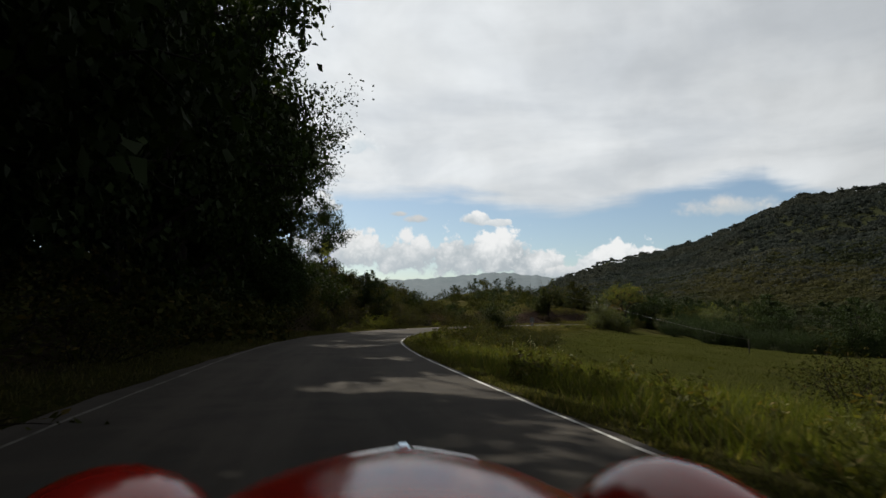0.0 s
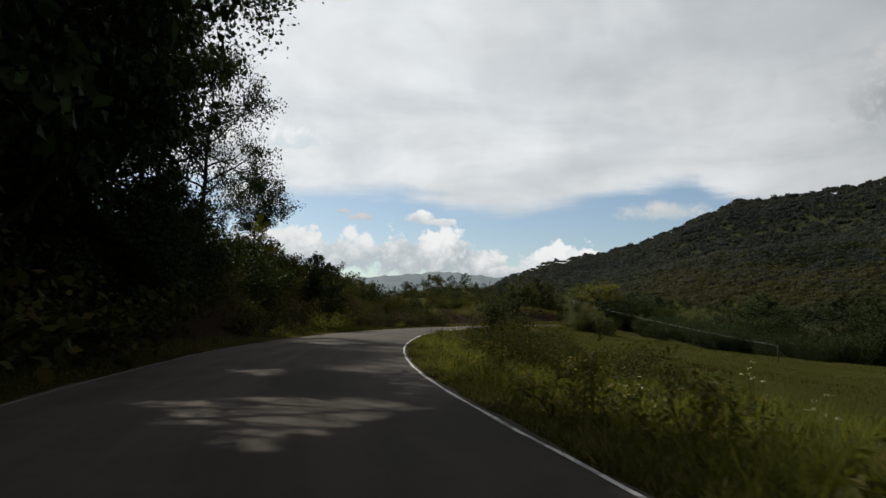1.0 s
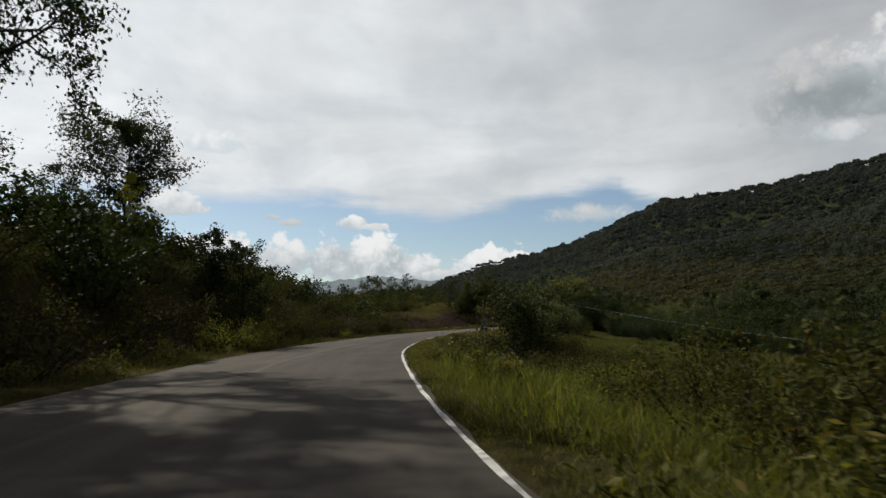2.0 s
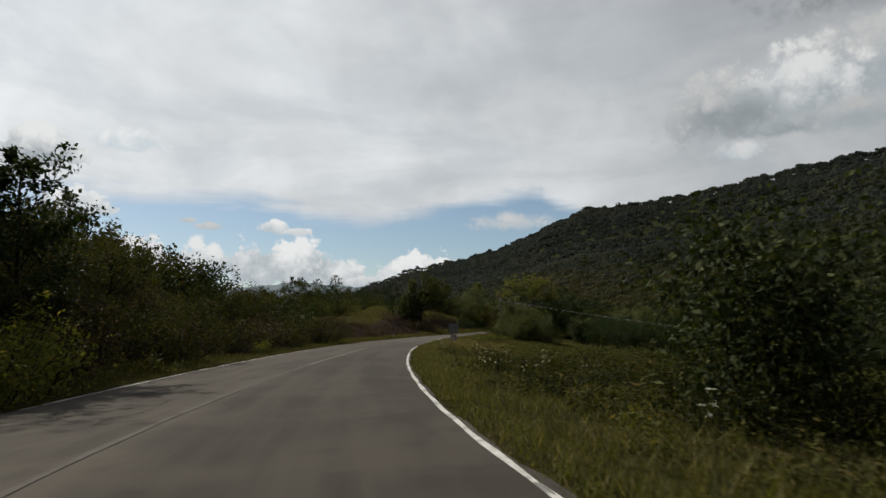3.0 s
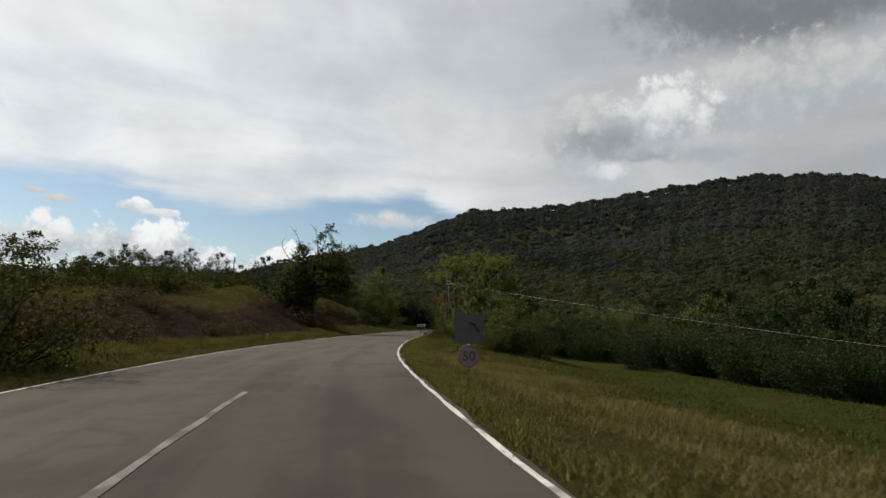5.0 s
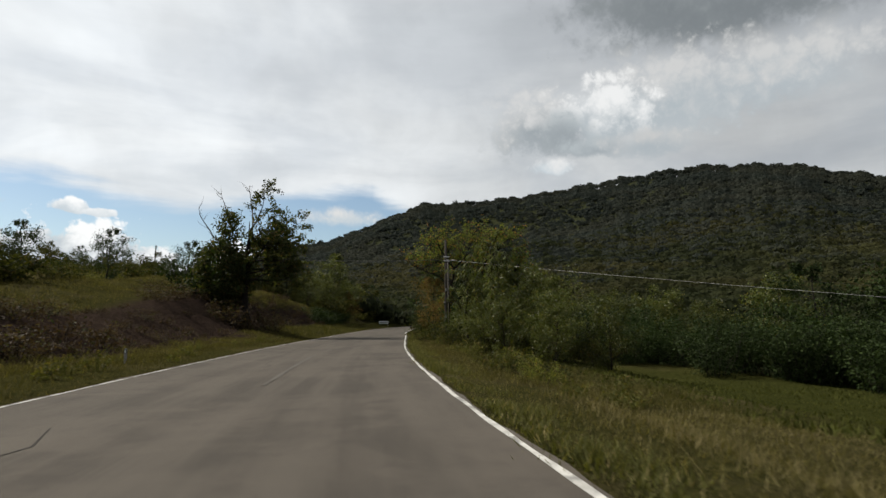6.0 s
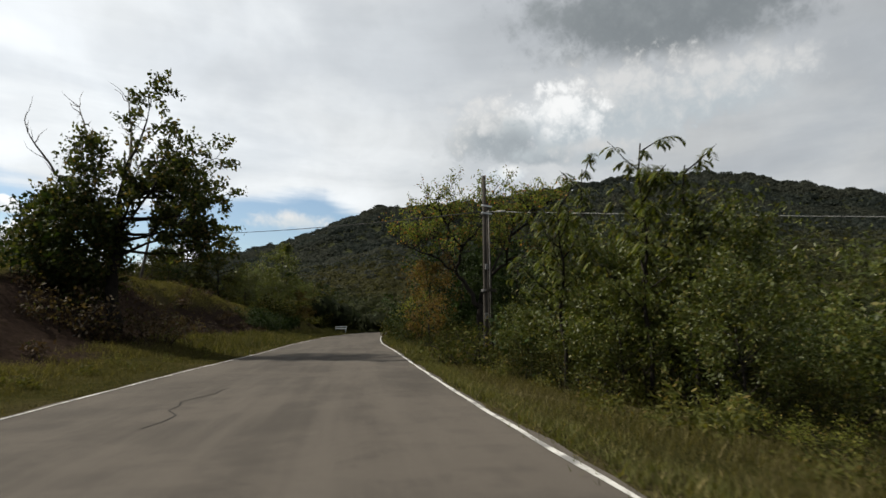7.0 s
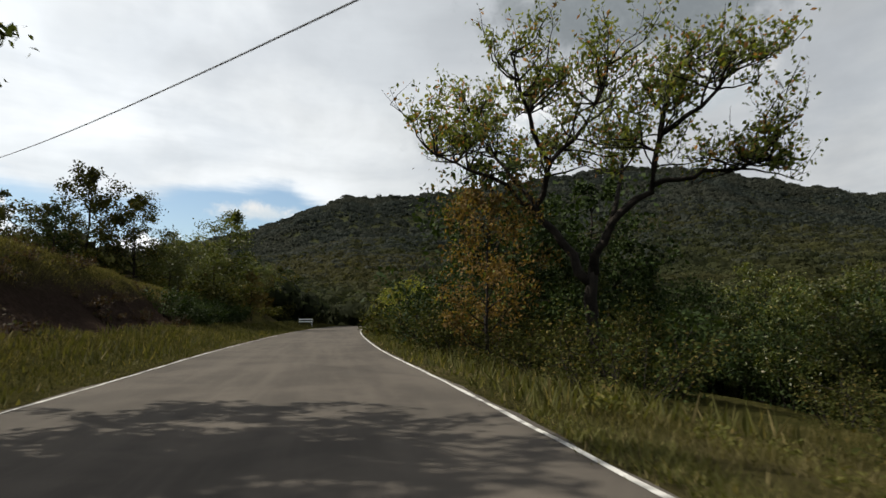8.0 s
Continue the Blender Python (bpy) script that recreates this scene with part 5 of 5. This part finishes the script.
for s0, s1, step, o0, o1, low, high, side in ((1, 22, 0.6, 0.7, 5.5, 0.6, 1.15, 1), (22, 54, 0.34, 0.8, 6.5, 0.55, 1.12, 1), (54, 90, 1.1, 1.6, 4.0, 0.4, 0.9, 1), (90, 112, 1.4, 1.6, 5.0, 0.2, 0.4, 1), (117, 150, 0.7, 1.6, 4.2, 0.45, 0.95, 1), (48, 78, 1.0, 0.9, 2.4, 0.5, 1.1, -1), (100, 150, 1.6, 0.9, 2.6, 0.35, 0.7, -1)):
    for s in np.arange(s0, s1, step):
        i = int(np.searchsorted(S, s))
        x, y = on_road(s + rng.uniform(-0.6, 0.6), side * (ROAD[i, 2] + o0 + (o1 - o0) * rng.random()))
        plant("weed_clump", WEEDS[rng.choice((0, 1, 2))], BUSH, "leafy green weed clump in the verge grass", "weed", "verge weeds", x, y, rng.uniform(low, high), rng.uniform(0, 360))


def flower_meshes(seed, heads, tall):
    """Thin stalks with flat white flower heads."""
    r = np.random.default_rng(seed)
    verts, faces, fv, ff = [], [], [], []
    for k in range(heads):
        a = r.uniform(0, 6.28)
        top = Vector((math.cos(a) * 0.2 * r.random(), math.sin(a) * 0.2 * r.random(), tall * r.uniform(0.7, 1.1)))
        tube(verts, faces, [Vector((0, 0, -0.05)), top * 0.5 + Vector((0.02, 0, 0)), top], [0.006, 0.005, 0.003], 4, False)
        for q in range(11):
            c = top + Vector((*r.normal(0, 0.020, 2), r.normal(0, 0.012)))
            j = len(fv)
            e = 0.009
            fv += [c + Vector((e, 0, 0)), c + Vector((0, e, 0.003)), c + Vector((-e, 0, 0)), c + Vector((0, -e, 0.003))]
            ff.append((j, j + 1, j + 2, j + 3))
    return mesh_of("stalks", verts, faces, "grass"), mesh_of("blossom", fv, ff, "petal")


FLOWERS = [flower_meshes(91, 6, 0.8), flower_meshes(92, 4, 0.65)]
for k in range(30):
    s = rng.choice((rng.uniform(66, 80), rng.uniform(8, 110)))
    x, y = on_road(s, 3.3 + rng.uniform(1.2, 6.5))
    plant("wild_flower", FLOWERS[k % 2], ("stalk", "blossom"), "wild flower with flat white blossom heads", "flower", "white wild flowers", x, y, rng.uniform(0.8, 1.2), rng.uniform(0, 360))


# ---- grass of the verges ----
def blades(name, label, seed, s0, s1, o0, o1, count, tall, mat, half=0.010, lean=0.35, least=0.3):
    """Standing blades over a strip of verge; offsets are from the asphalt's edge line."""
    r = np.random.default_rng(seed)
    s = r.uniform(s0, s1, count)
    i = np.clip(np.searchsorted(S, s), 0, len(S) - 1)
    side = 1 if o1 > 0 else -1
    o = side * (ROAD[i, 2] + 0.09 + np.abs(o0 + (o1 - o0) * r.uniform(0, 1, count) ** 0.8))
    x = ROAD[i, 0] + SIDE[i, 0] * o + r.normal(0, 0.2, count) * TAN[i, 0]
    y = ROAD[i, 1] + SIDE[i, 1] * o + r.normal(0, 0.2, count) * TAN[i, 1]
    clump = 0.55 + 0.45 * (wave(x, y, 0.9, seed) + wave(x, y, 3.1, seed + 2))
    h = tall * r.uniform(0.5, 1.3, count) * np.clip(clump + 0.35, 0.25, 1.3) * np.clip((np.abs(o) - ROAD[i, 2]) / 1.0, least, 1)
    z = height(x, y)
    ang = r.uniform(0, 2 * np.pi, count)
    dx, dy = np.cos(ang) * half, np.sin(ang) * half
    lx, ly = r.normal(0, lean, count) * h, r.normal(0, lean, count) * h
    base = np.stack([x, y, z - 0.03], 1)
    v = np.stack([base + np.stack([dx, dy, 0 * dx], 1), base - np.stack([dx, dy, 0 * dx], 1), base + np.stack([lx, ly, h], 1)], 1).reshape(-1, 3)
    tagged(new(name, quick_mesh(name, v, np.arange(count * 3).reshape(-1, 3), mat)), label, "grass", "", "stuff")


blades("verge_grass", "rough green grass on the right verge", 1, -6, 88, 0.0, 5.5, 80000, 0.19, "grass", 0.011, 0.5)
blades("verge_grass", "short cropped grass on the verge above the meadow", 9, 88, 119, 0.0, 7.5, 50000, 0.09, "olive_grass", 0.010, 0.6)
blades("verge_grass", "rough green grass below the roadside thicket", 10, 119, 152, 0.0, 6.5, 60000, 0.15, "olive_grass", 0.007, 0.5)
blades("bank_grass", "dry olive grass on the crest of the earth bank", 12, 100, 195, -9.5, -22.0, 60000, 0.24, "olive_grass", 0.014, 0.5)
blades("bank_grass", "dry olive grass on the upper slope of the bank", 15, 158, 190, -6.6, -9.6, 22000, 0.22, "olive_grass", 0.014, 0.5)
blades("bank_grass", "olive grass at the foot of the earth bank", 13, 100, 182, -2.0, -4.4, 26000, 0.20, "olive_grass", 0.013, 0.5)
blades("verge_grass", "rough grass on the left verge", 2, -6, 100, 0.0, -2.6, 34000, 0.20, "grass", 0.010)
blades("verge_grass", "dry olive grass on the left verge", 14, 100, 180, 0.0, -3.2, 44000, 0.15, "olive_grass", 0.008)
blades("short_verge_grass", "short trodden grass along the asphalt edge", 6, -6, 150, -0.10, 0.9, 90000, 0.13, "grass", 0.011, 0.5, 0.8)
blades("lush_grass", "tall lush yellow green grass on the sunny verge", 7, -4, 56, 0.4, 7.5, 60000, 0.40, "lush", 0.011, 0.5)
blades("dry_verge_grass", "dry straw-coloured stalks on the right verge", 3, 20, 150, 0.2, 4.5, 11000, 0.27, "dry_grass", 0.005, 0.4)
blades("straw_grass", "band of dry straw-coloured grass on the verge slope", 8, 78, 118, 1.6, 6.0, 30000, 0.17, "dry_grass", 0.008, 0.5)
blades("far_verge_grass", "green grass beside the far stretch of road", 4, 150, 250, 0.0, 4.0, 14000, 0.35, "grass", 0.03)
blades("far_verge_grass", "green grass beside the far stretch of road", 5, 150, 250, 0.0, -4.0, 14000, 0.30, "grass", 0.03)


def meadow_grass():
    """Low tufts over the mown meadow."""
    r = np.random.default_rng(17)
    count = 55000
    s, o = r.uniform(10, 140, count), 9 + 42 * r.uniform(0, 1, count) ** 1.5
    i = np.clip(np.searchsorted(S, s), 0, len(S) - 1)
    slip = r.uniform(-0.6, 0.6, count)
    x, y = ROAD[i, 0] + SIDE[i, 0] * o + TAN[i, 0] * slip, ROAD[i, 1] + SIDE[i, 1] * o + TAN[i, 1] * slip
    z = height(x, y)
    h = r.uniform(0.05, 0.16, count) * (1.1 + 0.6 * wave(x, y, 5.0, 3))
    ang = r.uniform(0, 2 * np.pi, count)
    w = np.stack([np.cos(ang), np.sin(ang), 0 * ang], 1) * 0.04
    base = np.stack([x, y, z - 0.03], 1)
    tip = np.stack([r.normal(0, 0.4, count) * h, r.normal(0, 0.4, count) * h, h], 1)
    v = np.stack([base + w, base - w, base + tip], 1).reshape(-1, 3)
    tagged(new("meadow_grass", quick_mesh("meadow_grass", v, np.arange(count * 3).reshape(-1, 3), "meadow")), "short mown olive green meadow grass", "grass", "", "stuff")


meadow_grass()


# ---- poles and wires ----
def wood_pole(x, y, top, label, lean=(0, 0), radius=0.13, group="wooden poles"):
    z = ground_at(x, y)
    ob = thing("utility_pole", label, "utility pole", group, (x, y, z))
    verts, faces = [], []
    h = top - z
    tube(verts, faces, [Vector((lean[0] * t, lean[1] * t, -0.4 + (h + 0.4) * t)) for t in (0, 0.3, 0.6, 1)], [radius, radius * 0.95, radius * 0.85, radius * 0.72], 12)
    part("shaft", mesh_of("shaft", verts, faces, "pole_wood", True), ob)
    return ob, h


def main_pole():
    x, y, top = 25.5, 135.9, 6.15
    ob, h = wood_pole(x, y, top, "weathered wooden utility pole with a leaning brace pole", (0, 0), 0.085)
    verts, faces = [], []
    tube(verts, faces, [Vector((0.5, 0.25, -0.4)), Vector((0.26, 0.1, h * 0.45)), Vector((0.14, 0.02, h * 0.86))], [0.082, 0.074, 0.062], 12)
    part("brace", mesh_of("brace", verts, faces, "pole_wood", True), ob)
    for z, r in ((h * 0.40, 0.125), (h * 0.80, 0.095)):
        verts, faces = [], []
        tube(verts, faces, [Vector((-0.02, 0, z - 0.04)), Vector((-0.02, 0, z + 0.04))], [r, r], 12)
        part("steel_band", mesh_of("steel_band", verts, faces, "sign_grey"), ob)
    part("clamp_beam", box_mesh("clamp_beam", (0.44, 0.08, 0.09), "pole_wood", 0.01, (0.14, -0.12, h * 0.40)), ob, "short timber clamp between the poles")
    part("cable_box", box_mesh("cable_box", (0.12, 0.07, 0.18), "sign_grey", 0.01, (-0.02, -0.11, h * 0.52)), ob)
    plate = part("notice_plate", box_mesh("notice_plate", (0.13, 0.012, 0.20), "sign_white", 0.004, (-0.06, -0.11, h * 0.27)), ob, "small white notice plate")
    part("notice_mark", box_mesh("notice_mark", (0.07, 0.004, 0.08), "black", 0.001, (-0.06, -0.119, h * 0.275)), plate, "small dark square mark")
    for z in (h - 1.05, h - 1.3):
        part("insulator_arm", box_mesh("insulator_arm", (0.46, 0.05, 0.05), "metal", 0.008, (0.02, -0.12, z)), ob)
    verts, faces = [], []
    tube(verts, faces, [Vector((0.11, -0.12, 0.2)), Vector((0.10, -0.11, h * 0.5)), Vector((0.09, -0.10, h - 1.2))], [0.016, 0.016, 0.016], 6)
    part("conduit", mesh_of("conduit", verts, faces, "stone", True), ob, "thin pale cable conduit up the pole")
    return Vector((x, y, top - 1.22))


def wire(a, b, sag, radius, label, mat="cable"):
    verts, faces = [], []
    pts = [a.lerp(b, t / 24) - Vector((0, 0, sag * 4 * (t / 24) * (1 - t / 24))) for t in range(25)]
    tube(verts, faces, pts, [radius] * 25, 5)
    tagged(new("overhead_wire", mesh_of("overhead_wire", verts, faces, mat, True)), label, "wire", "overhead wires")


knot = main_pole()
wood_pole(68.0, 93.5, 0.6, "wooden utility pole at the low end of the meadow")
wood_pole(36.3, 85.0, -1.45, "short wooden post carrying a cable down in the meadow", radius=0.07)
far_end = Vector((36.3, 85.0, -1.52))
wood_pole(20.9, 170.9, 8.7, "slightly leaning wooden utility pole on the bank", (0.7, 0.2), 0.11)
wood_pole(16.5, 208.3, 13.4, "distant wooden utility pole on the rise", (0.2, 0), 0.12)
head_b = Vector((21.55, 171.1, 8.4))
wire(knot, far_end, 0.34, 0.009, "thick grey overhead cable across the meadow", "bare_cable")
wire(knot + Vector((0, 0, -0.06)), Vector((68.0, 93.5, 0.45)), 0.3, 0.006, "thin dark overhead wire across the meadow")
wire(knot, head_b, 0.3, 0.016, "black overhead cable crossing above the road")
wire(head_b, Vector((16.7, 208.3, 13.2)), 0.6, 0.012, "thin overhead wire up the rise")
wire(knot + Vector((0, 0, 0.1)), Vector((33.5, 131.0, -1.6)), 0.02, 0.008, "steel guy wire down to the meadow")

along = (far_end - knot).normalized()
verts, faces = [], []
tube(verts, faces, [knot + along * d - Vector((0, 0, 0.01)) for d in (0.50, 0.54, 0.86, 0.90)], [0.015, 0.036, 0.036, 0.015], 10)
tagged(new("cable_sleeve", mesh_of("cable_sleeve", verts, faces, "sign_grey", True)), "pale grey splice sleeve on the overhead cable", "cable sleeve")


# ---- road sign ----
def letters(name, text, size, mat, depth=0.004):
    cu = bpy.data.curves.new(name, "FONT")
    cu.body, cu.size, cu.extrude, cu.align_x, cu.align_y = text, size, depth, "CENTER", "CENTER"
    tmp = bpy.data.objects.new(name, cu)
    me = bpy.data.meshes.new_from_object(tmp)
    bpy.data.objects.remove(tmp)
    me.materials.append(MAT[mat])
    return me


def disc(name, radius, thick, mat, centre, sides=40, bore=0.0):
    """A round plate in the x-z plane, or a ring where it has a bore."""
    verts, faces = [], []
    for k in range(sides):
        a = 2 * math.pi * k / sides
        for r in (radius, bore):
            for y in (-thick / 2, thick / 2):
                verts.append((centre[0] + math.cos(a) * r, centre[1] + y, centre[2] + math.sin(a) * r))
    for k in range(sides):
        a, b = 4 * k, 4 * ((k + 1) % sides)
        faces += [(a, b, b + 1, a + 1), (a + 2, a + 3, b + 3, b + 2), (a, a + 2, b + 2, b), (a + 1, b + 1, b + 3, a + 3)]
    return mesh_of(name, verts, faces, mat)


def road_sign():
    x, y = 8.4, 101.8
    z = ground_at(x, y)
    ob = thing("road_sign", "grey bend warning sign above a speed limit disc on a post", "road sign", "", (x, y, z), -26)
    verts, faces = [], []
    tube(verts, faces, [Vector((0, 0, -0.3)), Vector((0, 0, 1.4 - z))], [0.03, 0.03], 10)
    part("post", mesh_of("post", verts, faces, "metal", True), ob)
    panel = part("warning_panel", box_mesh("warning_panel", (0.80, 0.02, 0.80), "sign_grey", 0.008, (0, -0.045, 1.02 - z)), ob, "faded grey square sign panel")
    verts, faces = [], []
    arc = [Vector((0.02 + 0.22 * math.sin(a), -0.06, 0.98 - z + 0.22 * math.cos(a))) for a in np.linspace(-0.1, 1.7, 9)]
    tube(verts, faces, arc, [0.035] * 9, 6)
    part("bend_mark", mesh_of("bend_mark", verts, faces, "black", True), panel, "black bend mark")
    face = part("speed_disc", disc("speed_disc", 0.30, 0.02, "sign_white", (0, -0.045, 0.28 - z)), ob, "round white speed limit disc")
    part("rim", disc("rim", 0.30, 0.006, "rim_red", (0, -0.060, 0.28 - z), 40, 0.245), face, "faded red rim")
    number = part("figures", letters("figures", "50", 0.36, "black"), face, "black figures")
    number.matrix_basis = pose(0, -0.062, 0.28 - z, 90)


MAT["rim_red"] = surface("rim_red", (0.16, 0.06, 0.05), (0.24, 0.10, 0.09), 6, 40, 0.6, 0.05)
road_sign()


def guard_rail():
    x, y = 58.9, 212.6
    ob = thing("guard_rail", "short white guard rail at the far bend", "guard rail", "", (x, y, ground_at(x, y)), -26)
    for z in (0.56, 0.88):
        part("rail", box_mesh("rail", (1.9, 0.06, 0.15), "white_paint", 0.02, (0, 0, z)), ob)
    for px in (-0.82, 0.82):
        part("post", box_mesh("post", (0.10, 0.10, 1.1), "metal", 0.01, (px, 0.08, 0.35)), ob)


guard_rail()


def marker_post():
    """A slim roadside delineator with a dark band and a pale reflector."""
    x, y = on_road(124.5, -4.7)
    ob = thing("marker_post", "short white roadside marker post with a black band", "marker post", "", (x, y, ground_at(x, y)), -25)
    part("post", box_mesh("post", (0.07, 0.05, 0.50), "sign_white", 0.014, (0, 0, 0.15)), ob)
    band = part("band", box_mesh("band", (0.076, 0.056, 0.10), "black", 0.006, (0, 0, 0.31)), ob, "black band")
    part("reflector", box_mesh("reflector", (0.035, 0.010, 0.06), "lamp_glass", 0.003, (0, -0.031, 0.31)), band, "pale reflector")


marker_post()


# ---- the red open car, standing where the drive begins ----
def loft(name, sections, mat, close=False, caps=True):
    """A skin over cross-sections with equal point counts."""
    verts = [p for sec in sections for p in sec]
    n = len(sections[0])
    faces = []
    for i in range(len(sections) - 1):
        for k in range(n if close else n - 1):
            a, b = i * n + k, i * n + (k + 1) % n
            faces.append((a, b, b + n, a + n))
    if caps:
        faces.append(tuple(range(n - 1, -1, -1)))
        faces.append(tuple((len(sections) - 1) * n + k for k in range(n)))
    return mesh_of(name, verts, faces, mat, True)


def hump(x0, x1, y, half, top, low, fore=0.5, steps=18, arc=15, lean=0.0):
    """Sections of a rounded wing from x0 back to x1."""
    out = []
    for i in range(steps + 1):
        t = i / steps
        x = x0 + (x1 - x0) * t
        rise = math.sin(math.pi * min(1.0, t / fore) * 0.5) ** 0.6 if t < fore else math.cos((t - fore) / (1 - fore) * math.pi / 2) ** 0.8
        rise = max(rise, 0.02)
        sec = []
        for k in range(arc + 1):
            a = math.pi * k / arc
            sec.append((x, y + math.cos(a) * half * (0.55 + 0.45 * rise), low + (top - low) * rise * math.sin(a) ** 0.75))
        out.append(sec)
    return out


def red_car():
    ob = thing("sports_car", "bright red open vintage sports car with rounded wings", "car", "", (0, 0, 0.004), 98.7)
    # bonnet: a rounded hump narrowing to the nose
    secs = []
    for x, zc, w, low in ((0.30, 0.815, 0.62, 0.50), (0.60, 0.820, 0.60, 0.50), (0.90, 0.822, 0.57, 0.50), (1.15, 0.818, 0.52, 0.50), (1.35, 0.808, 0.46, 0.48), (1.50, 0.785, 0.40, 0.46), (1.64, 0.735, 0.34, 0.42), (1.76, 0.65, 0.28, 0.38), (1.83, 0.54, 0.24, 0.34), (1.86, 0.40, 0.22, 0.30)):
        secs.append([(x, -0.02 + w * math.sin(a), low + (zc - low) * math.cos(a) ** 0.7) for a in np.linspace(-math.pi / 2 * 0.995, math.pi / 2 * 0.995, 25)])
    part("bonnet", loft("bonnet", secs, "red_paint"), ob, "glossy red rounded bonnet")
    for side in (1, -1):
        wing = part("front_wing", loft("front_wing", hump(2.0, 0.25, side * 0.64 - 0.03, 0.27, 0.775, 0.30, 0.36), "red_paint"), ob, "glossy red rounded front wing")
        lamp = part("headlight", disc("headlight", 0.095, 0.10, "chrome", (0, 0, 0), 28, 0.08), wing, "round chrome-ringed headlight")
        lamp.matrix_basis = pose(1.84, side * 0.62 - 0.03, 0.47, 0, 0, 90)
        bm = bmesh.new()
        bmesh.ops.create_uvsphere(bm, u_segments=18, v_segments=10, radius=0.09)
        bmesh.ops.scale(bm, vec=(0.35, 1, 1), verts=bm.verts)
        me = bpy.data.meshes.new("lens")
        bm.to_mesh(me)
        bm.free()
        me.materials.append(MAT["lamp_glass"])
        glass = part("lens", me, wing, "domed glass headlight lens")
        glass.matrix_basis = pose(1.87, side * 0.62 - 0.03, 0.47)
        part("rear_wing", loft("rear_wing", hump(-0.55, -1.85, side * 0.63 - 0.03, 0.22, 0.70, 0.30, 0.45), "red_paint"), ob, "red rounded rear wing")
        part("door", box_mesh("door", (0.85, 0.06, 0.34), "red_paint", 0.025, (-0.15, side * 0.66 - 0.03, 0.50)), ob, "red low-cut door")
        part("seat", box_mesh("seat", (0.48, 0.46, 0.16), "leather", 0.05, (-0.30, side * 0.29 - 0.03, 0.36)), ob, "dark leather seat")
        part("seat_back", box_mesh("seat_back", (0.14, 0.46, 0.42), "leather", 0.05, (-0.58, side * 0.29 - 0.03, 0.58)), ob)
        for x in (1.32, -1.08):
            tyre = part("tyre", disc("tyre", 0.31, 0.165, "tyre", (x, side * 0.62 - 0.03, 0.31), 36, 0.20), ob)
            part("wheel_rim", disc("wheel_rim", 0.20, 0.13, "chrome", (x, side * 0.62 - 0.03, 0.31), 32, 0.04), tyre, "chrome wheel rim")
    # tail and tub
    secs = []
    for x, zc, w in ((-0.66, 0.74, 0.58), (-0.95, 0.76, 0.56), (-1.35, 0.70, 0.50), (-1.70, 0.58, 0.42), (-1.88, 0.42, 0.34)):
        secs.append([(x, -0.02 + w * math.sin(a), 0.28 + (zc - 0.28) * math.cos(a) ** 0.6) for a in np.linspace(-math.pi / 2 * 0.995, math.pi / 2 * 0.995, 21)])
    part("tail", loft("tail", secs, "red_paint"), ob, "red rounded tail")
    part("floor_pan", box_mesh("floor_pan", (3.3, 1.1, 0.08), "black", 0.02, (0.05, -0.03, 0.24)), ob)
    part("dashboard", box_mesh("dashboard", (0.10, 1.10, 0.24), "black", 0.03, (0.24, -0.03, 0.66)), ob)
    wheel = part("steering_wheel", disc("steering_wheel", 0.19, 0.025, "black", (0, 0, 0), 36, 0.165), ob)
    wheel.matrix_basis = pose(-0.02, 0.28, 0.70, -20, 0, 90)
    # chrome wing-shaped trim on the nose
    for side in (1, -1):
        sec = []
        for t in np.linspace(0, 1, 12):
            y = side * (0.012 + 0.148 * t) - 0.033
            z = 0.803 - 0.010 * t ** 1.7
            r = 0.0065 * (1 - 0.5 * t)
            sec.append([(1.40 - 0.06 * t + math.cos(a) * r * 1.6, y, z + math.sin(a) * r) for a in np.linspace(0, 2 * math.pi, 8, endpoint=False)])
        part("chrome_trim", loft("chrome_trim", sec, "chrome", True), ob, "slim chrome wing-shaped trim")
    part("badge", box_mesh("badge", (0.05, 0.034, 0.018), "chrome", 0.007, (1.40, -0.033, 0.805)), ob, "small chrome nose badge")
    part("bumper", box_mesh("bumper", (0.06, 1.3, 0.09), "chrome", 0.025, (1.98, -0.03, 0.40)), ob, "chrome front bumper")


red_car()
